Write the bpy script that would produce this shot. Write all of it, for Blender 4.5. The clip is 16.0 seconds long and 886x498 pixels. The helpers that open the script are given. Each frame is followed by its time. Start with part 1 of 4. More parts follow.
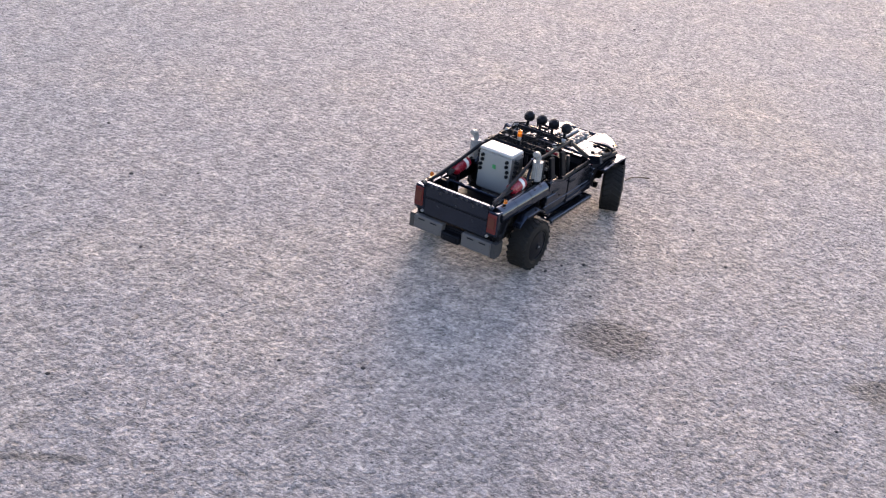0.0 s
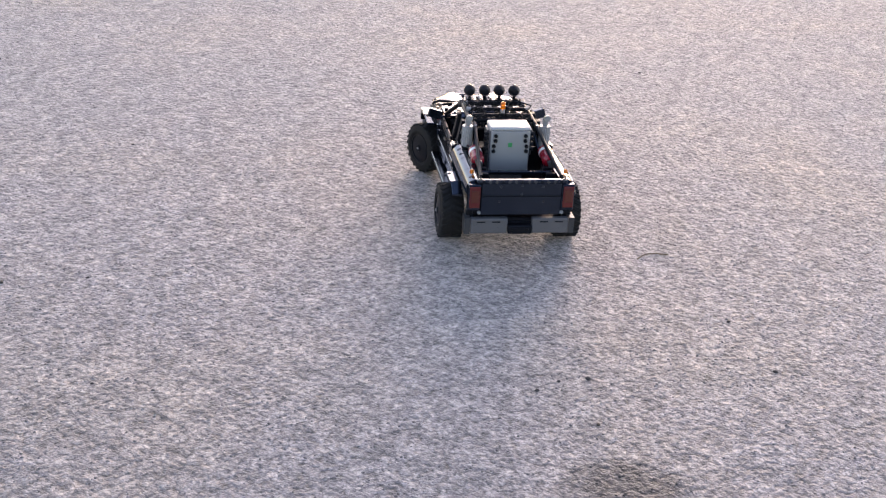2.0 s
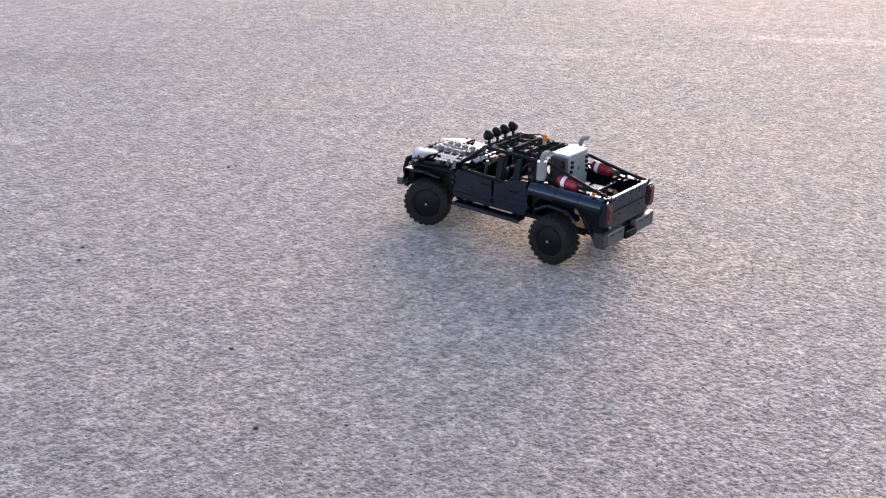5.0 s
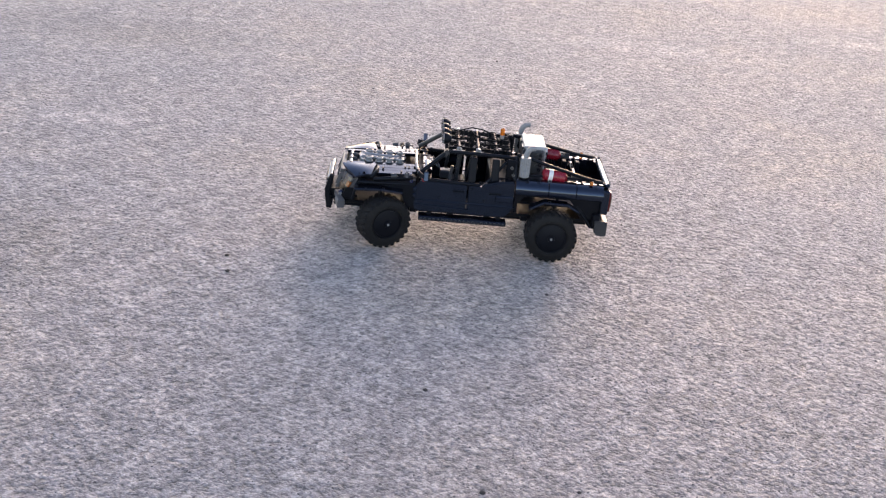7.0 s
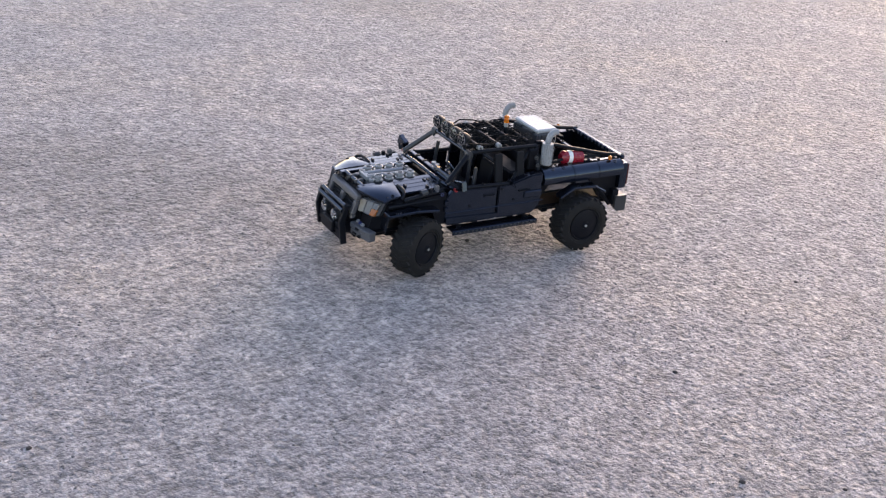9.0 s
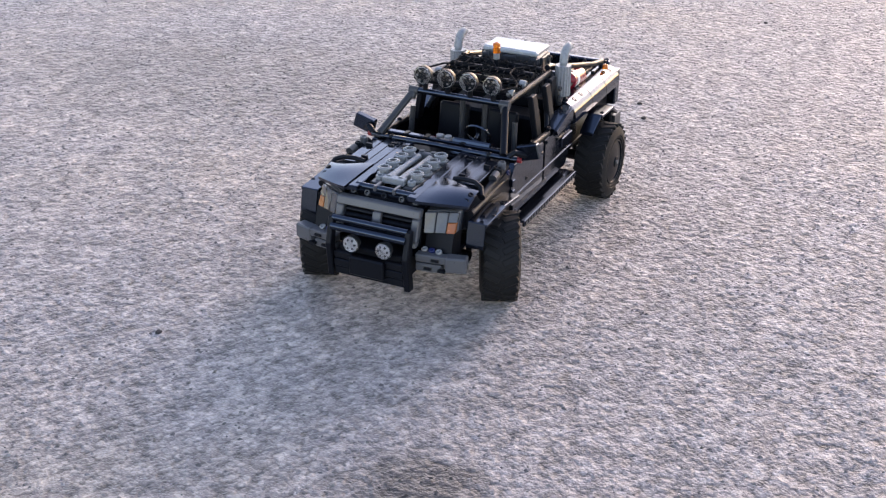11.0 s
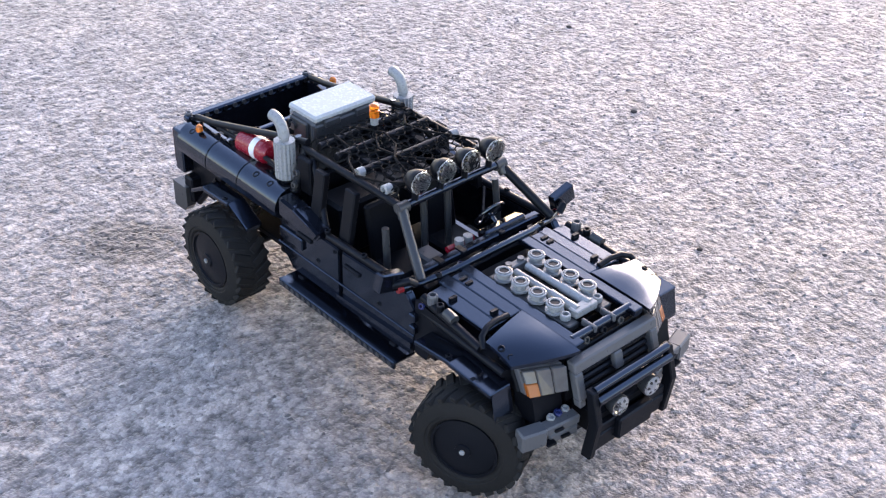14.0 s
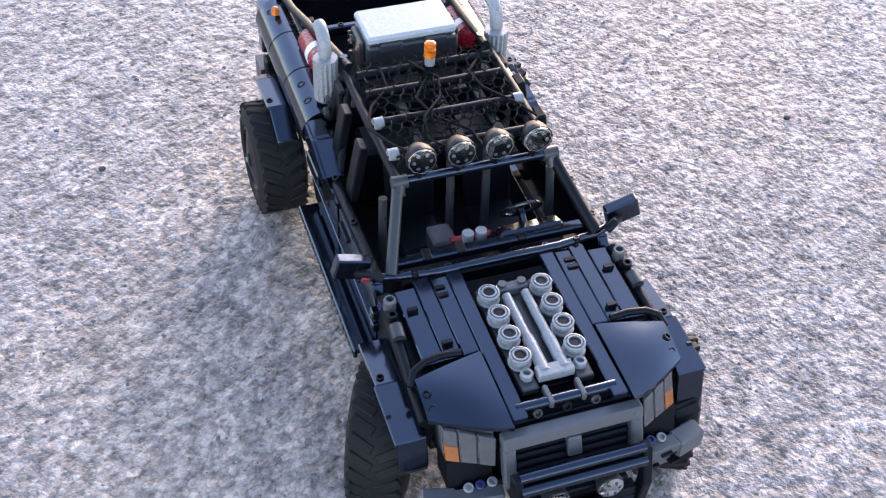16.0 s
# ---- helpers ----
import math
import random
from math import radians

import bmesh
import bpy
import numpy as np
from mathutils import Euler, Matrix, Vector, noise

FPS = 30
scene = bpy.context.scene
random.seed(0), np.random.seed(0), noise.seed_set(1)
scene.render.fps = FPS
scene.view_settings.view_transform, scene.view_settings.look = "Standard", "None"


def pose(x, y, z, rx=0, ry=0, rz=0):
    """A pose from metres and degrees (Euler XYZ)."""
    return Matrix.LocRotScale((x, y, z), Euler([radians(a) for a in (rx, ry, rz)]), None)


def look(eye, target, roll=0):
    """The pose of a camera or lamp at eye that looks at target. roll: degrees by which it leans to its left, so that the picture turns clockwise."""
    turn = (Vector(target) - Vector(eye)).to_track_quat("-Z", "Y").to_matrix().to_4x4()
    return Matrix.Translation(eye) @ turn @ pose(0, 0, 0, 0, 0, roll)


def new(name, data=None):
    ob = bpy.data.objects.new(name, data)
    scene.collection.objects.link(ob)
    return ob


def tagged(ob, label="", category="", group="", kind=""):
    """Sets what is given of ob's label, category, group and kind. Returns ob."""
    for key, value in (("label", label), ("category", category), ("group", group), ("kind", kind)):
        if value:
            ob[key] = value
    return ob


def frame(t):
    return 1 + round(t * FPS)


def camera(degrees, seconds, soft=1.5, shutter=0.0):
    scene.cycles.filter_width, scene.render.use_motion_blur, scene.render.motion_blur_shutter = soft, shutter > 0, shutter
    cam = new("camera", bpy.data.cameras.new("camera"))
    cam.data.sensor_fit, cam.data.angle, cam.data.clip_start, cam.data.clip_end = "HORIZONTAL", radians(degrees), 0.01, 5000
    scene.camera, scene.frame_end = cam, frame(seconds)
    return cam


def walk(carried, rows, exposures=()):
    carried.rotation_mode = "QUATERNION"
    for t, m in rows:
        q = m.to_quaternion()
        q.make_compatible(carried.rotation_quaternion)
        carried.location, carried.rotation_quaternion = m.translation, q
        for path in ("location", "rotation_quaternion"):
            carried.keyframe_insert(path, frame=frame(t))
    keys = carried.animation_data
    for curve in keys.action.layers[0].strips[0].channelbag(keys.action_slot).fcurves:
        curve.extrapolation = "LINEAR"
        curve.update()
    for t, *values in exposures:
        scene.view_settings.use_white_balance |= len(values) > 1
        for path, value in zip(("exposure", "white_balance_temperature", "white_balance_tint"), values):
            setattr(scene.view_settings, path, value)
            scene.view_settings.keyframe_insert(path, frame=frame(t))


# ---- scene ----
cam = camera(38.94, 16.0, soft=1.2)
walk(cam, [
    (0.0, pose(-2.0319, -1.0334, 1.1103, 62.077, -5.860, -56.086)),
    (0.5, pose(-2.0187, -1.0538, 1.1205, 63.169, -4.934, -57.720)),
    (1.0, pose(-1.7128, -0.9283, 1.0017, 63.309, -3.809, -57.278)),
    (1.5, pose(-1.5460, -0.8438, 0.9248, 63.995, -3.291, -57.017)),
    (2.0, pose(-1.5184, -0.8202, 0.9218, 64.819, -3.170, -56.604)),
    (2.5, pose(-1.5150, -0.8035, 0.9292, 65.504, -3.132, -55.986)),
    (3.0, pose(-1.5194, -0.7949, 0.9358, 66.219, -3.069, -54.883)),
    (3.5, pose(-1.5067, -0.7669, 0.9303, 66.805, -2.991, -53.388)),
    (4.0, pose(-1.4624, -0.6977, 0.9134, 67.237, -2.772, -51.590)),
    (4.5, pose(-1.4554, -0.6364, 0.9273, 67.797, -2.416, -49.695)),
    (5.0, pose(-1.4631, -0.5319, 0.9391, 67.854, -1.653, -49.752)),
    (5.5, pose(-1.4815, -0.4039, 0.9482, 67.555, -1.441, -50.664)),
    (6.0, pose(-1.5065, -0.2723, 0.9541, 67.052, -2.184, -51.534)),
    (6.5, pose(-1.5342, -0.1566, 0.9561, 66.488, -3.811, -51.640)),
    (7.0, pose(-1.5604, -0.0766, 0.9537, 66.021, -5.548, -50.586)),
    (7.5, pose(-1.5813, -0.0521, 0.9462, 65.904, -5.400, -48.577)),
    (8.0, pose(-1.5925, -0.0299, 0.9402, 65.587, -5.249, -46.241)),
    (8.5, pose(-1.6083, -0.0129, 0.9363, 65.166, -5.079, -44.218)),
    (9.0, pose(-1.6168, 0.0281, 0.9101, 64.538, -4.811, -42.225)),
    (9.5, pose(-1.6100, 0.0761, 0.8540, 64.355, -3.152, -41.003)),
    (10.0, pose(-1.5931, 0.1248, 0.7818, 64.338, -1.639, -39.956)),
    (10.5, pose(-1.5713, 0.1680, 0.7071, 64.276, -0.788, -38.988)),
    (11.0, pose(-1.5498, 0.1996, 0.6437, 63.974, -0.580, -38.273)),
    (11.5, pose(-1.5337, 0.2133, 0.6053, 63.226, -0.740, -38.106)),
    (12.0, pose(-1.5283, 0.2031, 0.6056, 61.822, -0.806, -38.876)),
    (12.5, pose(-1.5496, 0.1332, 0.6337, 60.459, -0.931, -40.217)),
    (13.0, pose(-1.5789, 0.0190, 0.6859, 59.165, -0.712, -41.533)),
    (13.5, pose(-1.5802, -0.0419, 0.7085, 57.825, -0.838, -43.650)),
    (14.0, pose(-1.5952, -0.1023, 0.7273, 56.233, -1.029, -46.292)),
    (14.5, pose(-1.6170, -0.1644, 0.7512, 54.089, -1.278, -48.552)),
    (15.0, pose(-1.6452, -0.2144, 0.7505, 51.371, -1.496, -50.543)),
    (15.5, pose(-1.6884, -0.2561, 0.7508, 48.200, -1.709, -51.797)),
    (16.0, pose(-1.7105, -0.2762, 0.7475, 45.881, -2.037, -52.486)),
], exposures=[(0.0, 2.0, 7450, 27), (4.7, 1.92, 7550, 27), (9.2, 1.96, 7550, 26), (11.5, 2.2, 7400, 27), (16.0, 2.72, 7100, 25)])

# ---- daylight: a clear evening sky, the sun low behind soft haze ----
SUN_TURN, SUN_HIGH = radians(23), radians(15)
world = bpy.data.worlds.new("evening_sky")
scene.world = world
world.use_nodes = True
wt = world.node_tree
sky = wt.nodes.new("ShaderNodeTexSky")
sky.sky_type, sky.sun_disc = "NISHITA", False
sky.sun_elevation, sky.sun_rotation = SUN_HIGH, math.pi / 2 - SUN_TURN
sky.air_density, sky.dust_density, sky.ozone_density = 1.0, 0.7, 1.6
wt.links.new(sky.outputs[0], wt.nodes["Background"].inputs[0])
wt.nodes["Background"].inputs[1].default_value = 0.138
sun_data = bpy.data.lights.new("sun", "SUN")
sun_data.energy, sun_data.angle, sun_data.color = 0.46, radians(30), (1.0, 0.88, 0.76)
sun = new("sun", sun_data)
sun.matrix_world = look((30 * math.cos(SUN_TURN), 30 * math.sin(SUN_TURN), 30 * math.tan(SUN_HIGH)), (0, 0, 0))


# ---- materials ----
def shader(name, colour, rough=0.5, metal=0.0, bump=0.0, grain=400.0, vary=0.15, transmission=0.0, gloss=0.5, sky_tint=(1, 1, 1)):
    """A principled material whose colour and gloss vary with a coarse and a fine noise."""
    m = bpy.data.materials.new(name)
    m.use_nodes = True
    t = m.node_tree
    p = t.nodes["Principled BSDF"]
    coord = t.nodes.new("ShaderNodeTexCoord")
    coarse, fine = t.nodes.new("ShaderNodeTexNoise"), t.nodes.new("ShaderNodeTexNoise")
    coarse.inputs["Scale"].default_value, fine.inputs["Scale"].default_value = grain / 12, grain
    coarse.inputs["Detail"].default_value, fine.inputs["Detail"].default_value = 3, 2
    for n in (coarse, fine):
        t.links.new(coord.outputs["Object"], n.inputs["Vector"])
    mix = t.nodes.new("ShaderNodeMix")
    mix.data_type = "RGBA"
    mix.inputs[6].default_value = (*[c * (1 - vary) for c in colour], 1)
    mix.inputs[7].default_value = (*[min(1, c * (1 + vary) + 0.004 * vary) for c in colour], 1)
    t.links.new(coarse.outputs[0], mix.inputs[0])
    t.links.new(mix.outputs[2], p.inputs["Base Color"])
    ramp = t.nodes.new("ShaderNodeMapRange")
    ramp.inputs[3].default_value, ramp.inputs[4].default_value = max(0.02, rough - 0.08), min(1, rough + 0.1)
    t.links.new(fine.outputs[0], ramp.inputs[0])
    t.links.new(ramp.outputs[0], p.inputs["Roughness"])
    p.inputs["Metallic"].default_value = metal
    p.inputs["Transmission Weight"].default_value = transmission
    p.inputs["Specular IOR Level"].default_value = gloss
    p.inputs["Specular Tint"].default_value = (*sky_tint, 1)
    if bump:
        b = t.nodes.new("ShaderNodeBump")
        b.inputs["Strength"].default_value, b.inputs["Distance"].default_value = bump, 0.0005
        t.links.new(fine.outputs[0], b.inputs["Height"])
        t.links.new(b.outputs[0], p.inputs["Normal"])
    return m


# both blacks: blue of the reflected sky is painted in as a gloss tint
BLACK = shader("black_plastic", (0.0026, 0.0032, 0.0055), 0.12, vary=0.25, gloss=0.8, sky_tint=(0.54, 0.72, 1.0))
MATT = shader("matt_black_plastic", (0.0028, 0.0032, 0.005), 0.42, vary=0.3, gloss=0.18, sky_tint=(0.75, 0.85, 1.0))
STRING = shader("black_cord", (0.004, 0.004, 0.0045), 0.9, vary=0.3, gloss=0.2)
BOX_GREY = shader("pale_grey_plastic", (0.225, 0.236, 0.244), 0.32, vary=0.08)
DARK = shader("dark_grey_plastic", (0.032, 0.034, 0.037), 0.3, gloss=0.4)
MID = shader("mid_grey_plastic", (0.075, 0.077, 0.083), 0.3, gloss=0.4)
LIGHT = shader("light_grey_plastic", (0.22, 0.228, 0.232), 0.28, vary=0.08)
RUBBER = shader("tyre_rubber", (0.0055, 0.0055, 0.006), 0.7, bump=0.4, grain=900, vary=0.4, gloss=0.25)
# grey lid plastic, made paler to hold the bright sky it reflects
LID = shader("sky_bright_lid_plastic", (0.34, 0.36, 0.37), 0.25, vary=0.06)
RED = shader("red_plastic", (0.22, 0.007, 0.017), 0.25)
DEEP_RED = shader("deep_red_plastic", (0.22, 0.012, 0.015), 0.35)
WHITE = shader("white_plastic", (0.65, 0.65, 0.64), 0.3, vary=0.04)
ORANGE = shader("clear_orange_plastic", (0.7, 0.19, 0.015), 0.18, transmission=0.45)
TAIL_RED = shader("clear_red_plastic", (0.1, 0.013, 0.012), 0.2, transmission=0.15)
TAIL_BROWN = shader("clear_amber_plastic", (0.09, 0.021, 0.013), 0.2, transmission=0.15)
CLEAR = shader("clear_plastic", (0.92, 0.93, 0.95), 0.1, transmission=1.0, vary=0.02)
FROSTED = shader("cloudy_clear_plastic", (0.11, 0.11, 0.115), 0.15, transmission=0.4, vary=0.2, grain=1500)
AMBER = shader("dull_amber_plastic", (0.36, 0.1, 0.02), 0.22, transmission=0.25)
CHROME = shader("silvered_plastic", (0.6, 0.6, 0.61), 0.3, metal=0.4, vary=0.25, grain=2500)
GREEN = shader("green_plastic", (0.02, 0.22, 0.08), 0.3)
BLUE = shader("blue_plastic", (0.012, 0.02, 0.09), 0.3)
PEBBLE = shader("dark_pebble", (0.035, 0.028, 0.026), 0.8, bump=0.6, grain=600, vary=0.4)
STRAW = shader("dry_straw", (0.12, 0.09, 0.06), 0.8, vary=0.3)

# x, y, half length, half width, colour factor (over 1: a pale dusty spot)
GROUND_MARKS = (
    (-0.287, -0.35, 0.088, 0.072, 0.22),
    (-0.115, -0.79, 0.085, 0.06, 0.22),
    (-1.025, 0.885, 0.064, 0.05, 0.28),
    # the next two are broad areas where the ground colour is only darker
    (-0.58, 1.93, 0.42, 0.25, 0.66),
    (0.62, 2.78, 0.5, 0.16, 0.8),
    (-1.133, 0.114, 0.1, 0.012, 0.4),
    (1.9, 1.76, 0.45, 0.09, 1.2),
    (0.085, 2.2, 0.16, 0.05, 1.25),
    (0.741, 1.636, 0.1, 0.06, 1.2),
    (2.75, 1.2, 0.5, 0.06, 1.35),
)


def marked(t, pos, body):
    """Multiplies a ground colour by the damp stains, broad darker areas and dusty spots, which have ragged edges."""
    rag = t.nodes.new("ShaderNodeTexNoise")
    rag.inputs["Scale"].default_value, rag.inputs["Detail"].default_value = 38.0, 4.0
    t.links.new(pos, rag.inputs["Vector"])
    for x, y, a, b, depth in GROUND_MARKS:
        mp = t.nodes.new("ShaderNodeMapping")
        mp.vector_type = "TEXTURE"
        mp.inputs["Location"].default_value = (x, y, 0)
        mp.inputs["Rotation"].default_value = (0, 0, -0.93)
        mp.inputs["Scale"].default_value = (a, b, 1)
        t.links.new(pos, mp.inputs["Vector"])
        ln = t.nodes.new("ShaderNodeVectorMath")
        ln.operation = "LENGTH"
        t.links.new(mp.outputs[0], ln.inputs[0])
        add = t.nodes.new("ShaderNodeMath")
        add.operation = "MULTIPLY_ADD"
        t.links.new(rag.outputs[0], add.inputs[0])
        add.inputs[1].default_value = 1.3
        t.links.new(ln.outputs["Value"], add.inputs[2])
        soft = t.nodes.new("ShaderNodeMapRange")
        soft.inputs[1].default_value, soft.inputs[2].default_value = 1.2, 1.75
        soft.inputs[3].default_value, soft.inputs[4].default_value = depth, 1.0
        t.links.new(add.outputs[0], soft.inputs[0])
        mix = t.nodes.new("ShaderNodeMix")
        mix.data_type, mix.blend_type = "RGBA", "MULTIPLY"
        mix.inputs[0].default_value = 1.0
        t.links.new(body, mix.inputs[6])
        t.links.new(soft.outputs[0], mix.inputs[7])
        body = mix.outputs[2]
    return body


def asphalt():
    """Asphalt with fine exposed stones: pale chips, darker binder between them, shade of the lumps painted in, broad
    tints, a few damp stains and darker areas.
    """
    m = bpy.data.materials.new("asphalt")
    m.use_nodes = True
    t = m.node_tree
    p = t.nodes["Principled BSDF"]
    geo = t.nodes.new("ShaderNodeNewGeometry")

    def node(kind, **values):
        n = t.nodes.new(kind)
        for key, v in values.items():
            n.inputs[key.replace("_", " ")].default_value = v
        return n

    def blend(kind, factor, a, b):
        n = t.nodes.new("ShaderNodeMix")
        n.data_type, n.blend_type = "RGBA", kind
        for slot, v in ((0, factor), (6, a), (7, b)):
            if isinstance(v, (tuple, float)):
                n.inputs[slot].default_value = v
            else:
                t.links.new(v, n.inputs[slot])
        return n.outputs[2]

    def ramp(source, stops):
        n = t.nodes.new("ShaderNodeValToRGB")
        e = n.color_ramp.elements
        while len(e) < len(stops):
            e.new(0.5)
        for el, (at, c) in zip(e, stops):
            el.position, el.color = at, (*c, 1)
        t.links.new(source, n.inputs[0])
        return n.outputs[0]

    pos = geo.outputs["Position"]
    warp = node("ShaderNodeTexNoise", Scale=120.0, Detail=2.0)
    t.links.new(pos, warp.inputs["Vector"])
    bent = t.nodes.new("ShaderNodeVectorMath")
    bent.operation = "MULTIPLY_ADD"
    bent.inputs[1].default_value = (0.005, 0.005, 0.0)
    t.links.new(warp.outputs["Color"], bent.inputs[0])
    t.links.new(pos, bent.inputs[2])
    big = node("ShaderNodeTexVoronoi", Scale=190.0)
    fine = node("ShaderNodeTexVoronoi", Scale=500.0)
    for n in (big, fine):
        n.voronoi_dimensions = "2D"
        t.links.new(bent.outputs[0], n.inputs["Vector"])
    tone = t.nodes.new("ShaderNodeSeparateColor")
    t.links.new(big.outputs["Color"], tone.inputs[0])
    stones = ramp(tone.outputs[0], ((0.0, (0.18, 0.165, 0.161)), (0.22, (0.255, 0.233, 0.226)), (0.5, (0.345, 0.315, 0.304)), (0.75, (0.415, 0.379, 0.36)), (1.0, (0.53, 0.49, 0.467))))
    tone2 = t.nodes.new("ShaderNodeSeparateColor")
    t.links.new(fine.outputs["Color"], tone2.inputs[0])
    grains = ramp(tone2.outputs[1], ((0.0, (0.17, 0.156, 0.153)), (0.5, (0.332, 0.304, 0.295)), (1.0, (0.51, 0.471, 0.452))))
    body = blend("MIX", 0.34, stones, grains)
    gap = ramp(big.outputs["Distance"], ((0.0, (1, 1, 1)), (0.5, (1, 1, 1)), (0.8, (0.45, 0.43, 0.43))))
    body = blend("MULTIPLY", 0.6, body, gap)
    broad = node("ShaderNodeTexNoise", Scale=1.6, Detail=4.0, Roughness=0.55)
    t.links.new(pos, broad.inputs["Vector"])
    tint = ramp(broad.outputs[0], ((0.3, (0.84, 0.88, 0.93)), (0.5, (1.0, 0.98, 0.985)), (0.66, (1.12, 1.04, 0.94))))
    body = blend("MULTIPLY", 1.0, body, tint)
    mottle = node("ShaderNodeTexNoise", Scale=30.0, Detail=5.0, Roughness=0.65)
    t.links.new(pos, mottle.inputs["Vector"])
    body = blend("MULTIPLY", 1.0, body, ramp(mottle.outputs[0], ((0.39, (0.64, 0.64, 0.65)), (0.5, (0.98, 0.97, 0.965)), (0.61, (1.34, 1.31, 1.27)))))
    crumb = node("ShaderNodeTexNoise", Scale=88.0, Detail=3.0, Roughness=0.55)
    t.links.new(pos, crumb.inputs["Vector"])
    # relief shading put into the colour: dark in the lumps' hollows, bright on their crests
    body = blend("MULTIPLY", 1.0, body, ramp(crumb.outputs[0], ((0.34, (0.52, 0.51, 0.51)), (0.47, (0.96, 0.96, 0.96)), (0.66, (1.28, 1.26, 1.23)))))
    patchy = node("ShaderNodeTexNoise", Scale=9.0, Detail=3.0, Roughness=0.6)
    t.links.new(pos, patchy.inputs["Vector"])
    body = blend("MULTIPLY", 1.0, body, ramp(patchy.outputs[0], ((0.35, (0.86, 0.87, 0.88)), (0.5, (1.0, 1.0, 1.0)), (0.65, (1.14, 1.12, 1.09)))))
    body = blend("MULTIPLY", 1.0, body, (0.73, 0.73, 0.73, 1.0))
    body = marked(t, pos, body)
    t.links.new(body, p.inputs["Base Color"])
    p.inputs["Roughness"].default_value = 0.72
    p.inputs["Sheen Weight"].default_value, p.inputs["Sheen Roughness"].default_value = 0.32, 0.45
    p.inputs["Sheen Tint"].default_value = (1.0, 0.93, 0.86, 1)
    p.inputs["Specular IOR Level"].default_value = 0.5
    hill = t.nodes.new("ShaderNodeMath")
    hill.operation = "MULTIPLY_ADD"
    t.links.new(fine.outputs["Distance"], hill.inputs[0])
    hill.inputs[1].default_value = 0.4
    t.links.new(big.outputs["Distance"], hill.inputs[2])
    bump = t.nodes.new("ShaderNodeBump")
    bump.invert = True
    bump.inputs["Strength"].default_value, bump.inputs["Distance"].default_value = 0.55, 0.0012
    t.links.new(hill.outputs[0], bump.inputs["Height"])
    lumps = t.nodes.new("ShaderNodeBump")
    lumps.inputs["Strength"].default_value, lumps.inputs["Distance"].default_value = 1.0, 0.0085
    t.links.new(crumb.outputs[0], lumps.inputs["Height"])
    t.links.new(lumps.outputs[0], bump.inputs["Normal"])
    t.links.new(bump.outputs[0], p.inputs["Normal"])
    return m


def chips():
    m = bpy.data.materials.new("stone_chips")
    m.use_nodes = True
    t = m.node_tree
    p = t.nodes["Principled BSDF"]
    geo = t.nodes.new("ShaderNodeNewGeometry")
    n = t.nodes.new("ShaderNodeValToRGB")
    e = n.color_ramp.elements
    e[0].color, e[1].color = (0.125, 0.115, 0.112, 1), (0.39, 0.36, 0.345, 1)
    e.new(0.5).color = (0.26, 0.235, 0.225, 1)
    t.links.new(geo.outputs["Random Per Island"], n.inputs[0])
    grain = t.nodes.new("ShaderNodeTexNoise")
    grain.inputs["Scale"].default_value = 900
    t.links.new(geo.outputs["Position"], grain.inputs["Vector"])
    mix = t.nodes.new("ShaderNodeMix")
    mix.data_type, mix.blend_type = "RGBA", "MULTIPLY"
    mix.inputs[0].default_value = 0.5
    t.links.new(n.outputs[0], mix.inputs[6])
    t.links.new(grain.outputs["Color"], mix.inputs[7])
    t.links.new(marked(t, geo.outputs["Position"], mix.outputs[2]), p.inputs["Base Color"])
    p.inputs["Roughness"].default_value = 0.85
    return m


GROUND, CHIPS = asphalt(), chips()



# ---- building helpers ----
def part(name, bm, material, parent, label="", smooth=False):
    """One mesh object under a thing or under a part."""
    me = bpy.data.meshes.new(name)
    bm.to_mesh(me)
    bm.free()
    if smooth:
        for f in me.polygons:
            f.use_smooth = True
        me.set_sharp_from_angle(angle=radians(38))
    me.materials.append(material)
    ob = new(name, me)
    ob.parent = parent
    return tagged(ob, label)


def box(bm, x0, x1, y0, y1, z0, z1, bevel=0.0009, m=None):
    """A box with softened edges; m turns and moves it about its centre."""
    c, s = Vector(((x0 + x1) / 2, (y0 + y1) / 2, (z0 + z1) / 2)), (abs(x1 - x0), abs(y1 - y0), abs(z1 - z0))
    place = Matrix.Translation(c) @ (m or Matrix()) @ Matrix.Diagonal((*s, 1))
    got = bmesh.ops.create_cube(bm, size=1, matrix=place)["verts"]
    if bevel:
        edges = list({e for v in got for e in v.link_edges})
        bmesh.ops.bevel(bm, geom=edges, offset=min(bevel, min(s) * 0.3), segments=1, affect="EDGES")
    return bm


def tilt(ax, deg):
    return Matrix.Rotation(radians(deg), 4, ax)


def rod(bm, a, b, r, r2=None, n=14):
    """A round bar from a to b."""
    a, b = Vector(a), Vector(b)
    d = b - a
    m = Matrix.Translation((a + b) / 2) @ d.to_track_quat("Z", "Y").to_matrix().to_4x4()
    bmesh.ops.create_cone(bm, cap_ends=True, segments=n, radius1=r, radius2=r if r2 is None else r2, depth=d.length, matrix=m)
    return bm


